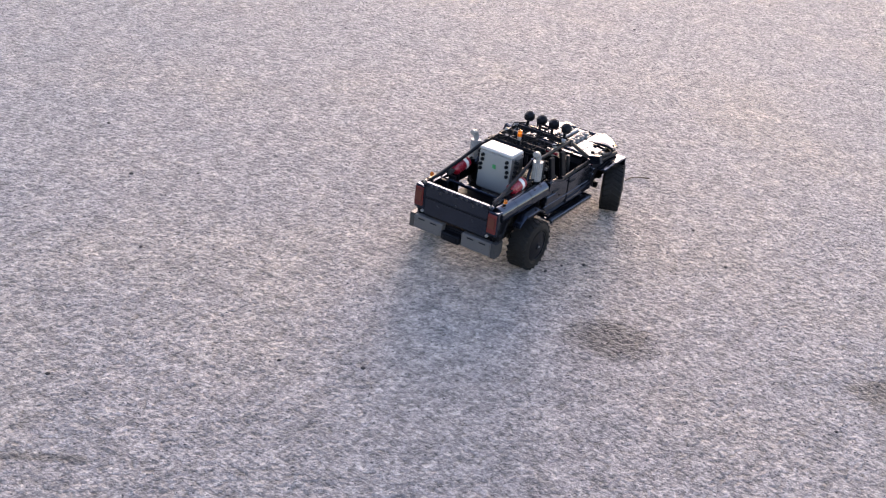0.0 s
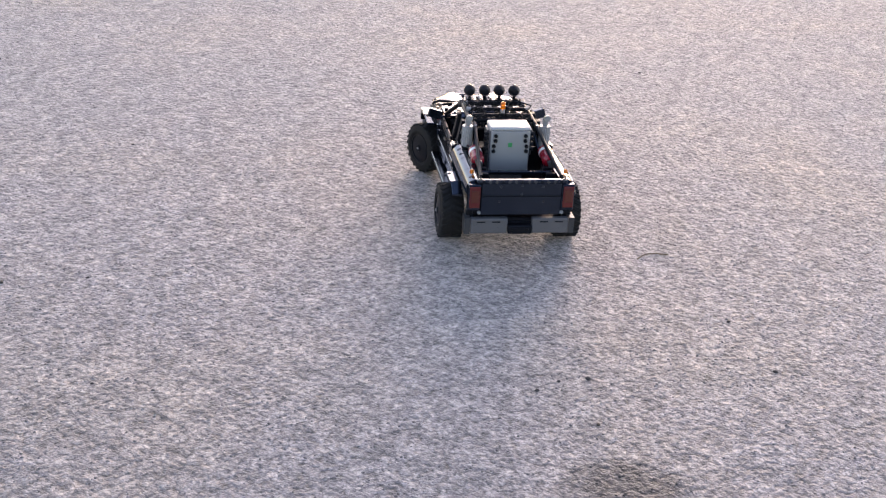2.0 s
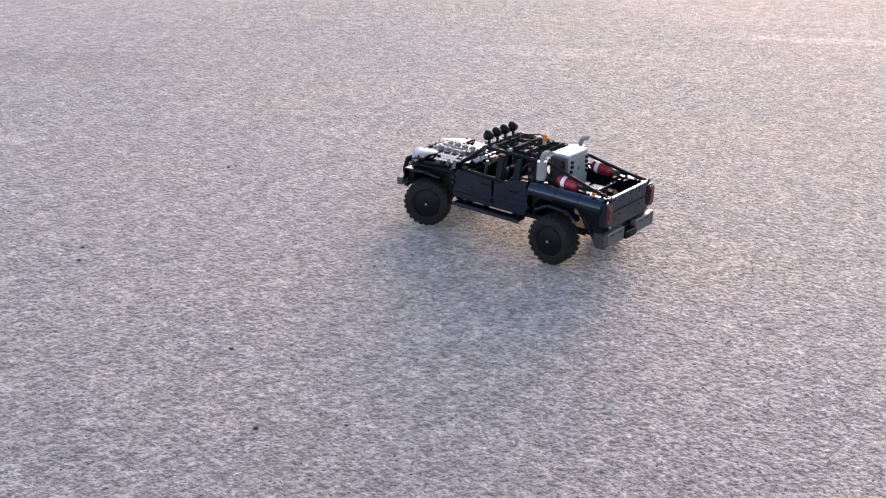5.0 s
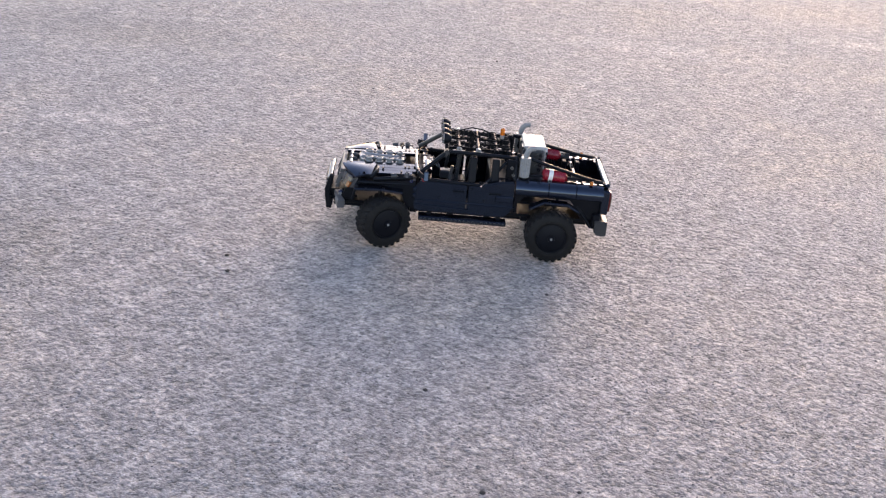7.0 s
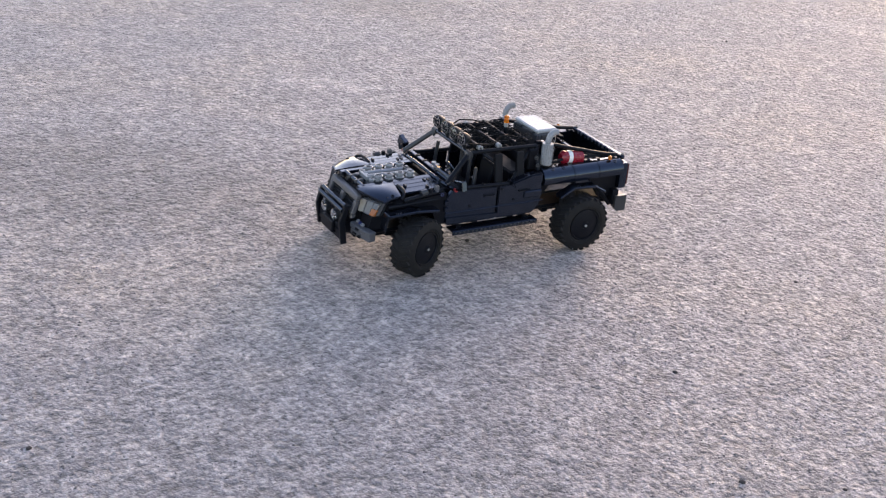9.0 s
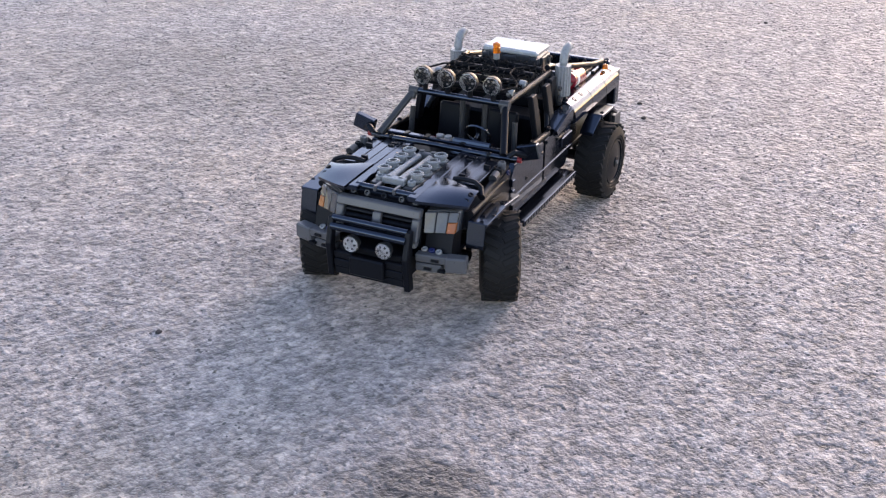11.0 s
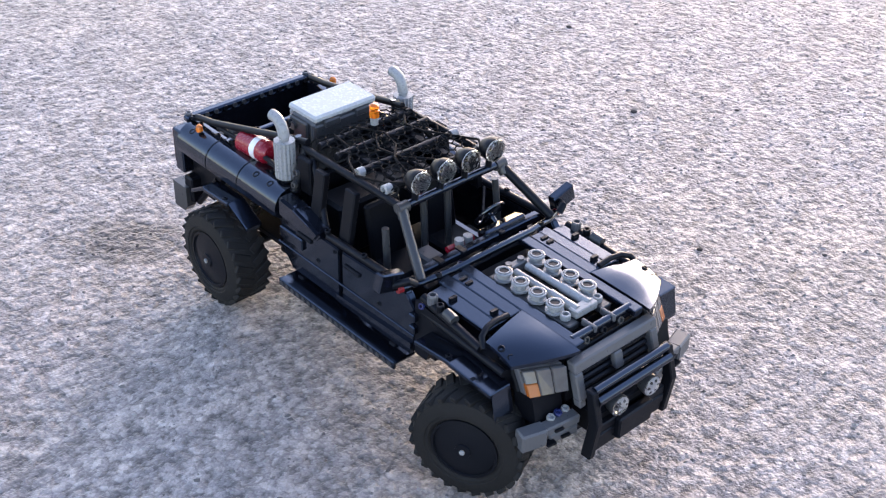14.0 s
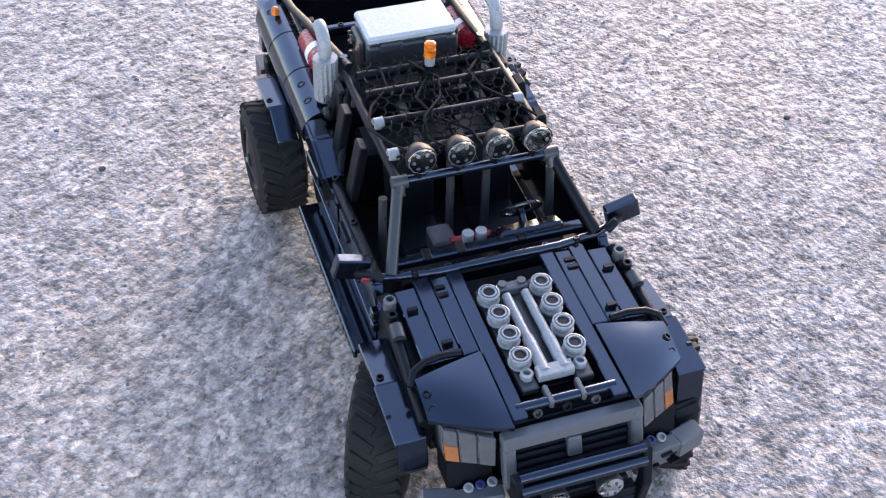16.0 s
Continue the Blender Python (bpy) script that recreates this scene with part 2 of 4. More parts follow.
def pipe(bm, pts, r, n=10):
    """A bent tube through the points."""
    pts = [Vector(p) for p in pts]
    rings = []
    for i, p in enumerate(pts):
        d = (pts[min(i + 1, len(pts) - 1)] - pts[max(i - 1, 0)]).normalized()
        q = d.to_track_quat("Z", "Y")
        rings.append([bm.verts.new(p + q @ Vector((r * math.cos(a), r * math.sin(a), 0))) for a in (2 * math.pi * k / n for k in range(n))])
    for u, v in zip(rings, rings[1:]):
        for k in range(n):
            bm.faces.new((u[k], u[(k + 1) % n], v[(k + 1) % n], v[k]))
    bm.faces.new(rings[0][::-1])
    bm.faces.new(rings[-1])
    return bm


def slab(bm, outline, y0, y1):
    """An outline of (x, z) pulled from y0 to y1."""
    a = [bm.verts.new((x, y0, z)) for x, z in outline]
    b = [bm.verts.new((x, y1, z)) for x, z in outline]
    n = len(outline)
    faces = [bm.faces.new(a), bm.faces.new(b[::-1])] + [bm.faces.new((a[k], b[k], b[(k + 1) % n], a[(k + 1) % n])) for k in range(n)]
    bmesh.ops.recalc_face_normals(bm, faces=faces)
    return bm


def plate(bm, corners, thick):
    """A flat or slightly bent panel with the given upper corners, thick downwards."""
    a = [bm.verts.new(c) for c in corners]
    b = [bm.verts.new(Vector(c) - Vector((0, 0, thick))) for c in corners]
    n = len(corners)
    faces = [bm.faces.new(a), bm.faces.new(b[::-1])] + [bm.faces.new((a[k], b[k], b[(k + 1) % n], a[(k + 1) % n])) for k in range(n)]
    bmesh.ops.recalc_face_normals(bm, faces=faces)
    return bm


def lathe(bm, profile, n=32, m=None):
    """A round body: (radius, height) pairs turned about z, then moved by m."""
    m = m or Matrix()
    rings = [[bm.verts.new(m @ Vector((r * math.cos(2 * math.pi * k / n), r * math.sin(2 * math.pi * k / n), h))) for k in range(n)] for r, h in profile]
    for u, v in zip(rings, rings[1:]):
        for k in range(n):
            bm.faces.new((u[k], u[(k + 1) % n], v[(k + 1) % n], v[k]))
    bm.faces.new(rings[0][::-1])
    bm.faces.new(rings[-1])
    bmesh.ops.recalc_face_normals(bm, faces=bm.faces[:])
    return bm


def B():
    return bmesh.new()


# ---- the ground ----
def ground_sheet():
    bm = B()
    bmesh.ops.create_grid(bm, x_segments=8, y_segments=8, size=600)
    ob = part("ground", bm, GROUND, None)
    tagged(ob, "worn grey and pinkish asphalt with fine exposed gravel", "ground", kind="structure")


def loose_gravel():
    """Fine stone chips that stand proud of the asphalt, too many to count."""
    rng = np.random.default_rng(4)
    n = 110000
    x, y = rng.uniform(-2.4, 2.6, n), rng.uniform(-1.6, 3.0, n)
    size, flat, turn = rng.uniform(0.0014, 0.004, n), rng.uniform(0.35, 0.7, n), rng.uniform(0, math.pi, n)
    corner = np.array([(1, 0, 0.1), (0.3, 0.7, 0.1), (-0.9, 0.25, 0.1), (-0.35, -0.75, 0.1), (0.05, 0, 0.75)])
    v = corner[None] * size[:, None, None] * (1 + rng.uniform(-0.25, 0.25, (n, 5, 1)))
    v[:, :, 2] *= flat[:, None]
    v[:, :4, 2] = -0.0004
    c, s = np.cos(turn)[:, None], np.sin(turn)[:, None]
    w = np.stack([v[:, :, 0] * c - v[:, :, 1] * s + x[:, None], v[:, :, 0] * s + v[:, :, 1] * c + y[:, None], v[:, :, 2]], -1)
    tri = np.array([(0, 1, 4), (1, 2, 4), (2, 3, 4), (3, 0, 4)])
    faces = (np.arange(n)[:, None, None] * 5 + tri[None]).reshape(-1, 3)
    me = bpy.data.meshes.new("gravel")
    me.from_pydata(w.reshape(-1, 3).tolist(), [], faces.tolist())
    me.materials.append(CHIPS)
    tagged(new("gravel", me), "loose grey and tan stone chips lying on the asphalt", "gravel", kind="stuff")


def pebble(x, y, size, turn):
    """A dark bit of grit or bark on the asphalt."""
    bm = B()
    bmesh.ops.create_icosphere(bm, subdivisions=2, radius=size)
    for v in bm.verts:
        v.co *= 1 + 0.35 * noise.noise(v.co * (1.4 / size) + Vector((x, y, 0)) * 9)
        v.co.z = max(v.co.z * 0.55, -0.2 * size)
    ob = part("pebble", bm, PEBBLE, None, smooth=True)
    ob.matrix_basis = pose(x, y, 0.2 * size, 0, 0, turn)
    tagged(ob, "small dark rough pebble lying on the asphalt", "pebble", "dark bits on the asphalt")


def twig(x, y, turn, length):
    bm = B()
    pipe(bm, [(length * (k / 6 - 0.5), 0.22 * length * math.sin(math.pi * k / 6), 0.0016) for k in range(7)], 0.0012, 6)
    ob = part("twig", bm, STRAW, None, smooth=True)
    ob.matrix_basis = pose(x, y, 0, 0, 0, turn)
    tagged(ob, "thin bent brown twig lying on the asphalt", "twig")


DARK_BITS = (
    (-0.181, -0.251), (0.216, -0.28), (0.111, -0.395), (-0.525, 0.35), (-0.115, -0.154), (1.35, 0.41), (-0.082, -0.184),
    (0.351, 1.622), (2.758, 1.069), (-0.156, -0.142), (-0.987, 0.256), (-0.65, -0.087), (-0.285, -0.747), (-0.213, 1.399),
    (1.311, 1.961), (-0.261, 0.906), (0.155, 0.975), (-0.609, 0.449), (-0.406, 0.685), (-0.309, 0.596), (-0.171, 1.447),
    (-1.082, 1.253), (-0.723, 0.025), (-1.197, 0.473),
)
bits = random.Random(3)
for x, y in DARK_BITS:
    pebble(x, y, bits.uniform(0.0024, 0.0046), bits.uniform(0, 360))
twig(0.357, -0.084, -35, 0.062)



# ---- the model pickup: x ahead, y to its left, z up, the origin on the ground amidships ----
AXLE_FRONT, AXLE_REAR, TYRE, TRACK, KINGPIN = 0.17, -0.159, 0.0494, 0.104, 0.066
truck = new("model_pickup")
truck.empty_display_size = 0.05
tagged(truck, "black plastic construction-set model pickup with roof lamps", "model car")


def wheel(x, side):
    """A wheel of the model, its outer face to +y for the left side."""
    s = side
    hw = 0.0212
    out = Matrix.Rotation(radians(-90 * s), 4, "X")
    bm = B()
    lathe(bm, [(0.029, -hw), (0.0375, -hw), (0.0445, -hw + 0.003), (0.0472, -hw + 0.008), (0.0478, 0), (0.0472, hw - 0.008), (0.0445, hw - 0.003), (0.0375, hw - 0.0004), (0.034, hw - 0.0002), (0.0335, hw - 0.001), (0.031, hw - 0.001), (0.029, hw - 0.003)], 40, out)
    tyre = part("wheel_front" if x > 0 else "wheel_rear", bm, RUBBER, truck, "black rubber tyre with chevron tread", smooth=True)
    bm = B()
    for k in range(24):
        for h in (-1, 1):
            a = 2 * math.pi * (k + (0.5 if h > 0 else 0)) / 24
            spin = Matrix.Rotation(a, 4, "Y")
            lug = spin @ Matrix.Translation((0, h * 0.0098, 0.0468)) @ Matrix.Rotation(radians(28 * h), 4, "Z")
            box(bm, -0.0036, 0.0036, -0.0092, 0.0092, -0.003, 0.0016, 0.0007, None)
            bmesh.ops.transform(bm, matrix=lug, verts=bm.verts[-24:])
    part("tread", bm, RUBBER, tyre)
    bm = B()
    lathe(bm, [(0.0, 0.006), (0.027, 0.006), (0.0284, hw - 0.004), (0.0284, hw - 0.0015), (0.0265, hw - 0.0012), (0.0258, hw - 0.003), (0.016, hw - 0.0008), (0.007, hw - 0.0002), (0.0065, hw + 0.0012), (0.0, hw + 0.0014)][1:], 36, out)
    part("hubcap", bm, MATT, tyre, "black domed hubcap", smooth=True)
    bm = B()
    rod(bm, (0, s * (hw - 0.004), 0), (0, s * (hw + 0.0028), 0), 0.0023, n=10)
    part("axle_end", bm, LIGHT, tyre, "light grey axle end", smooth=True)
    tyre.matrix_basis = pose(x, s * TRACK, TYRE)
    return tyre


WHEELS = [(wheel(x, s), x, s) for x in (AXLE_FRONT, AXLE_REAR) for s in (1, -1)]

pin_mesh = None


def pin(at, way, r=0.0029, material=None, depth=0.003):
    """A connector pin: a round collar with a dark hole."""
    global pin_mesh
    if pin_mesh is None:
        bm = B()
        lathe(bm, [(1.0, -1.0), (1.0, 0.0), (0.86, 0.16), (0.6, 0.16), (0.5, -0.5)], 12)
        pin_mesh = {}
        me = bpy.data.meshes.new("pin")
        bm.to_mesh(me)
        bm.free()
        pin_mesh["base"] = me
    material = material or MATT
    if material.name not in pin_mesh:
        me = pin_mesh["base"].copy()
        me.materials.append(material)
        pin_mesh[material.name] = me
    ob = new("pin", pin_mesh[material.name])
    ob.parent = truck
    q = Vector(way).to_track_quat("Z", "Y").to_matrix().to_4x4()
    ob.matrix_basis = Matrix.Translation(at) @ q @ Matrix.Diagonal((r, r, depth, 1))
    return ob


def chassis():
    bm = B()
    box(bm, -0.235, 0.235, -0.034, 0.034, 0.046, 0.066)
    for x in (-0.19, -0.11, -0.04, 0.03, 0.1, 0.19):
        box(bm, x - 0.006, x + 0.006, -0.07, 0.07, 0.058, 0.068)
    part("chassis", bm, MATT, truck)
    bm = B()
    box(bm, -0.252, 0.232, -0.074, 0.074, 0.068, 0.074)
    part("floor_pan", bm, MATT, truck)
    for x in (AXLE_REAR, AXLE_FRONT):
        bm = B()
        rod(bm, (x, -0.072, TYRE), (x, 0.072, TYRE), 0.0065)
        box(bm, x - 0.017, x + 0.017, -0.018, 0.018, 0.034, 0.062)
        part("axle", bm, MATT, truck)
        for s in (1, -1):
            bm = B()
            rod(bm, (x - 0.012, s * 0.066, 0.05), (x - 0.004, s * 0.06, 0.1), 0.0032)
            pipe(bm, [(x - 0.011 + 0.006 * k / 48 + 0.0058 * math.cos(k * 0.9), s * (0.065 - 0.004 * k / 48) + 0.0058 * math.sin(k * 0.9), 0.056 + 0.034 * k / 48) for k in range(49)], 0.0011, 5)
            part("shock_absorber", bm, DARK, truck, "dark grey coil-over shock absorber", smooth=True)


def doors_and_sides():
    for s in (1, -1):
        # front door, its belt line rising to the mirror
        bm = B()
        slab(bm, [(0.004, 0.07), (0.094, 0.07), (0.1, 0.076), (0.1, 0.118), (0.09, 0.1295), (0.055, 0.1285), (0.004, 0.1265)], s * 0.081, s * 0.0885)
        bmesh.ops.bevel(bm, geom=bm.edges[:], offset=0.0012, segments=2, affect="EDGES")
        part("front_door", bm, BLACK, truck)
        bm = B()
        slab(bm, [(-0.084, 0.086), (-0.07, 0.07), (0.0, 0.07), (0.0, 0.1265), (-0.05, 0.127), (-0.084, 0.129)], s * 0.081, s * 0.0885)
        bmesh.ops.bevel(bm, geom=bm.edges[:], offset=0.0012, segments=2, affect="EDGES")
        part("rear_door", bm, BLACK, truck)
        # raised shoulder panels over the doors
        bm = B()
        slab(bm, [(-0.083, 0.123), (-0.03, 0.12), (-0.022, 0.131), (-0.06, 0.1415), (-0.083, 0.143)], s * 0.076, s * 0.0925)
        bmesh.ops.bevel(bm, geom=bm.edges[:], offset=0.0025, segments=2, affect="EDGES")
        part("shoulder_panel", bm, BLACK, truck)
        bm = B()
        rod(bm, (-0.02, s * 0.0835, 0.128), (0.088, s * 0.0835, 0.1315), 0.0035)
        part("belt_bar", bm, MATT, truck, smooth=True)
        bm = B()
        box(bm, 0.008, 0.03, s * 0.088, s * 0.0905, 0.113, 0.1165)
        part("door_handle", bm, MATT, truck)
        bm = B()
        box(bm, -0.06, -0.038, s * 0.088, s * 0.0905, 0.113, 0.1165)
        part("door_handle", bm, MATT, truck)
        bm = B()
        slab(bm, [(-0.002, 0.073), (0.098, 0.073), (0.098, 0.084), (-0.002, 0.08)], s * 0.088, s * 0.091)
        part("sill_trim", bm, BLACK, truck)
        # side step
        bm = B()
        box(bm, -0.074, 0.09, s * 0.078, s * 0.1005, 0.0605, 0.064, 0.0012)
        box(bm, -0.074, 0.09, s * 0.0992, s * 0.1025, 0.0565, 0.0645, 0.001)
        step = part("side_step", bm, BLACK, truck)
        bm = B()
        for k in range(20):
            rod(bm, (-0.069 + k * 0.0081, s * 0.102, 0.0603), (-0.069 + k * 0.0081, s * 0.1031, 0.0603), 0.0023, n=8)
        part("hole_row", bm, DARK, step)
        for x in (-0.06, 0.07):
            bm = B()
            box(bm, x - 0.004, x + 0.004, s * 0.05, s * 0.088, 0.058, 0.066)
            part("bracket", bm, MATT, step)
        # wheel-arch flares, each a chain of plates
        for cx, names in ((AXLE_FRONT, ((-0.048, 0.11, -0.006, 0.1135), (-0.006, 0.114, 0.042, 0.1115), (0.042, 0.1115, 0.047, 0.088))), (AXLE_REAR, ((-0.048, 0.1, -0.024, 0.1135), (-0.024, 0.1135, 0.018, 0.115), (0.018, 0.115, 0.046, 0.1)))):
            for i, (xa, za, xb, zb) in enumerate(names):
                bm = B()
                y0, y1 = s * (0.088 if cx > 0 else 0.0905), s * (0.1095 if i == 1 else 0.108)
                slab(bm, [(cx + xa, za), (cx + xb, zb), (cx + xb - 0.0005, zb - 0.0045), (cx + xa - 0.0005, za - 0.0045)], y0, y1)
                bmesh.ops.bevel(bm, geom=bm.edges[:], offset=0.0008, segments=1, affect="EDGES")
                part("fender", bm, BLACK, truck)
        bm = B()
        slab(bm, [(-0.245, 0.076), (-0.215, 0.076), (-0.2, 0.1), (-0.19, 0.112), (-0.105, 0.112), (-0.088, 0.09), (-0.088, 0.126), (-0.252, 0.126), (-0.252, 0.084)], s * 0.07, s * 0.0795)
        part("bed_side", bm, MATT, truck)
        # rounded bed rail
        bm = B()
        prof = [(0.066, 0.118), (0.086, 0.116)] + [(0.0755 + 0.0185 * math.cos(radians(a)), 0.126 + 0.0185 * math.sin(radians(a))) for a in range(-20, 96, 12)] + [(0.066, 0.1435)]
        xs = (-0.25, -0.2, -0.1985, -0.148, -0.1465, -0.086)
        for xa, xb in zip(xs[0::2], xs[1::2]):
            a = [bm.verts.new((xa, s * y, z)) for y, z in prof]
            b = [bm.verts.new((xb, s * y, z)) for y, z in prof]
            n = len(prof)
            bm.faces.new(a), bm.faces.new(b[::-1])
            for k in range(n):
                bm.faces.new((a[k], b[k], b[(k + 1) % n], a[(k + 1) % n]))
        bmesh.ops.recalc_face_normals(bm, faces=bm.faces[:])
        part("bed_rail", bm, BLACK, truck, smooth=True)
        for x in (-0.235, -0.128, -0.106):
            pin((x, s * 0.0835, 0.1425), (0, s * 0.4, 0.9), 0.0036)
        for x in (-0.24, -0.21, -0.18, -0.15, -0.12):
            pin((x, s * 0.0705, 0.145), (0, 0, 1), 0.0028)
        for x, z in ((0.01, 0.076), (0.09, 0.078), (-0.005, 0.122), (-0.072, 0.092), (0.055, 0.1), (-0.03, 0.1)):
            pin((x, s * 0.0888, z), (0, s, 0), 0.0024)


def bed_and_rear():
    bm = B()
    box(bm, -0.252, -0.092, -0.068, 0.068, 0.092, 0.096)
    part("bed_floor", bm, MATT, truck)
    bm = B()
    box(bm, -0.094, -0.088, -0.074, 0.074, 0.075, 0.142)
    part("bulkhead", bm, MATT, truck)
    bm = B()
    box(bm, -0.261, -0.2545, -0.0685, 0.0685, 0.084, 0.141)
    gate = part("tailgate", bm, BLACK, truck)
    bm = B()
    box(bm, -0.2625, -0.2535, -0.077, 0.077, 0.1405, 0.1475, 0.0018)
    part("top_beam", bm, BLACK, gate)
    for k in range(13):
        bm = B()
        rod(bm, (-0.2634, -0.066 + k * 0.011, 0.144), (-0.2522, -0.066 + k * 0.011, 0.144), 0.0026, n=10)
        part("hole", bm, DARK if k % 3 else MATT, gate)
    for z in (0.118,):
        bm = B()
        box(bm, -0.2627, -0.26, -0.067, 0.067, z - 0.0008, z + 0.0008, 0)
        part("seam", bm, MATT, gate)
    for y, z in ((-0.036, 0.135), (0.036, 0.135), (0, 0.137), (-0.038, 0.108), (0.038, 0.108), (0.0, 0.122)):
        pin((-0.2615, y, z), (-1, 0, 0), 0.0024, DARK)
    for s in (1, -1):
        bm = B()
        box(bm, -0.262, -0.247, s * 0.069, s * 0.0905, 0.092, 0.139, 0.0015)
        light = part("tail_light", bm, BLACK, truck, "square red tail light in a black housing")
        bm = B()
        box(bm, -0.2655, -0.2615, s * 0.0705, s * 0.0888, 0.098, 0.136, 0.001)
        part("red_lens", bm, TAIL_RED, light, "dark clear red lens")
        bm = B()
        box(bm, -0.267, -0.265, s * 0.073, s * 0.086, 0.108, 0.13, 0.0008)
        part("amber_lens", bm, TAIL_BROWN, light, "clear amber lens")
        bm = B()
        lathe(bm, [(0.0036, 0), (0.0036, 0.004), (0.0026, 0.006), (0.001, 0.0068)], 14, Matrix.Translation((-0.226, s * 0.081, 0.146)))
        part("marker_lamp", bm, ORANGE, truck, "small clear orange marker lamp", smooth=True)
        pin((-0.26, s * 0.0715, 0.149), (0, 0, 1), 0.0034, MID)
        pin((-0.25, s * 0.0715, 0.149), (0, 0, 1), 0.0034)
        pin((-0.2635, s * 0.071, 0.089), (-1, 0, 0), 0.003, LIGHT)
        # sloping tubes from the roof to the tail
        bm = B()
        pipe(bm, [(-0.084, s * 0.055, 0.184), (-0.1, s * 0.056, 0.181), (-0.16, s * 0.061, 0.166), (-0.22, s * 0.067, 0.152), (-0.248, s * 0.069, 0.148)], 0.0034)
        part("roll_tube", bm, MATT, truck, smooth=True)
        bm = B()
        pipe(bm, [(-0.1, s * 0.07, 0.15), (-0.16, s * 0.066, 0.152), (-0.215, s * 0.0665, 0.1495)], 0.0024)
        part("hose", bm, MATT, truck, smooth=True)
        # extinguisher strapped inside the rail
        ext = B()
        a, d = Vector((-0.158, 0.062, 0.151)), Vector((-1, 0, -0.1)).normalized()
        a.y *= s
        rod(ext, a - d * 0.019, a + d * 0.019, 0.0112, n=20)
        rod(ext, a + d * 0.019, a + d * 0.024, 0.0112, 0.0055, n=20)
        rod(ext, a - d * 0.024, a - d * 0.019, 0.0065, 0.0112, n=20)
        e = part("extinguisher", ext, RED, truck, "red bottle with a white band", smooth=True)
        bm = B()
        rod(bm, a - d * 0.012, a - d * 0.004, 0.0115, n=20)
        part("band", bm, WHITE, e, "white band", smooth=True)
        bm = B()
        rod(bm, a + d * 0.0235, a + d * 0.036, 0.0035)
        box(bm, a.x - 0.042, a.x - 0.032, a.y - 0.004, a.y + 0.004, a.z - 0.006, a.z + 0.004)
        part("valve", bm, DARK, e, "dark grey valve")
        bm = B()
        box(bm, a.x - 0.014, a.x - 0.008, a.y - 0.006, a.y + 0.006, 0.096, a.z - 0.006)
        part("cradle", bm, MATT, e)
        # rear bumper
        bm = B()
        box(bm, -0.2665, -0.254, s * 0.021, s * 0.084, 0.052, 0.079, 0.0015)
        bumper = part("rear_bumper", bm, MID, truck, "grey plastic bumper section")
        bm = B()
        slab(bm, [(-0.2645, 0.051), (-0.247, 0.051), (-0.241, 0.058), (-0.241, 0.0795), (-0.2645, 0.0795)], s * 0.0845, s * 0.0945)
        part("end_piece", bm, DARK, bumper)
        for y in (0.034, 0.06):
            bm = B()
            box(bm, -0.2675, -0.266, s * y, s * (y + 0.014), 0.0725, 0.0745, 0)
            part("slot", bm, MATT, bumper)
    bm = B()
    box(bm, -0.2715, -0.25, -0.0205, 0.0205, 0.0525, 0.068, 0.002)
    box(bm, -0.274, -0.2715, -0.014, 0.014, 0.0545, 0.064)
    part("tow_block", bm, MATT, truck, "black tow block")
    bm = B()
    box(bm, -0.256, -0.23, -0.07, 0.07, 0.06, 0.07)
    part("bumper_beam", bm, MATT, truck)
    # battery unit standing in the bed
    bm = B()
    box(bm, -0.137, -0.1, -0.0365, 0.0365, 0.11, 0.189, 0.003)
    box(bm, -0.13, -0.102, -0.028, 0.028, 0.0955, 0.1105, 0.001)
    unit = part("battery_box", bm, MID, truck, "grey plastic battery box with pale lid")
    bm = B()
    box(bm, -0.14, -0.0985, -0.036, 0.036, 0.189, 0.196, 0.003)
    part("lid", bm, LID, unit, "grey lid, the bright sky's reflection put into its colour")
    bm = B()
    box(bm, -0.1405, -0.1365, -0.0345, 0.0345, 0.114, 0.1885, 0.0015)
    part("rear_face", bm, BOX_GREY, unit, "pale grey face with dark studs")
    bm = B()
    box(bm, -0.1015, -0.0965, -0.0362, 0.0362, 0.14, 0.188, 0.0015)
    for y in (-0.024, -0.012, 0.0, 0.012, 0.024):
        box(bm, -0.0967, -0.0957, y - 0.004, y + 0.004, 0.146, 0.166, 0)
    part("front_face", bm, DARK, unit, "dark grey ribbed face")
    for y in (-0.018, 0.018):
        bm = B()
        box(bm, -0.1035, -0.095, y - 0.009, y + 0.009, 0.1835, 0.1905, 0.001)
        part("clasp", bm, DARK, unit)
    for s in (1, -1):
        bm = B()
        box(bm, -0.132, -0.106, s * 0.0362, s * 0.0405, 0.142, 0.188, 0.0015)
        rod(bm, (-0.125, s * 0.036, 0.18), (-0.125, s * 0.043, 0.18), 0.004)
        rod(bm, (-0.125, s * 0.036, 0.16), (-0.125, s * 0.043, 0.16), 0.004)
        part("side_frame", bm, DARK, unit)
        for z in (0.153, 0.162, 0.172, 0.181):
            pin((-0.1435, s * (0.029 if z < 0.17 else 0.0265), z), (-1, 0, 0.1), 0.0036, MATT, 0.005)
            pin((-0.13, s * 0.0425, z), (-0.3, s, 0), 0.0036, MATT, 0.006)
    bm = B()
    box(bm, -0.1425, -0.1402, -0.0035, 0.0035, 0.16, 0.168, 0.0006)
    part("button", bm, GREEN, unit, "small green button")


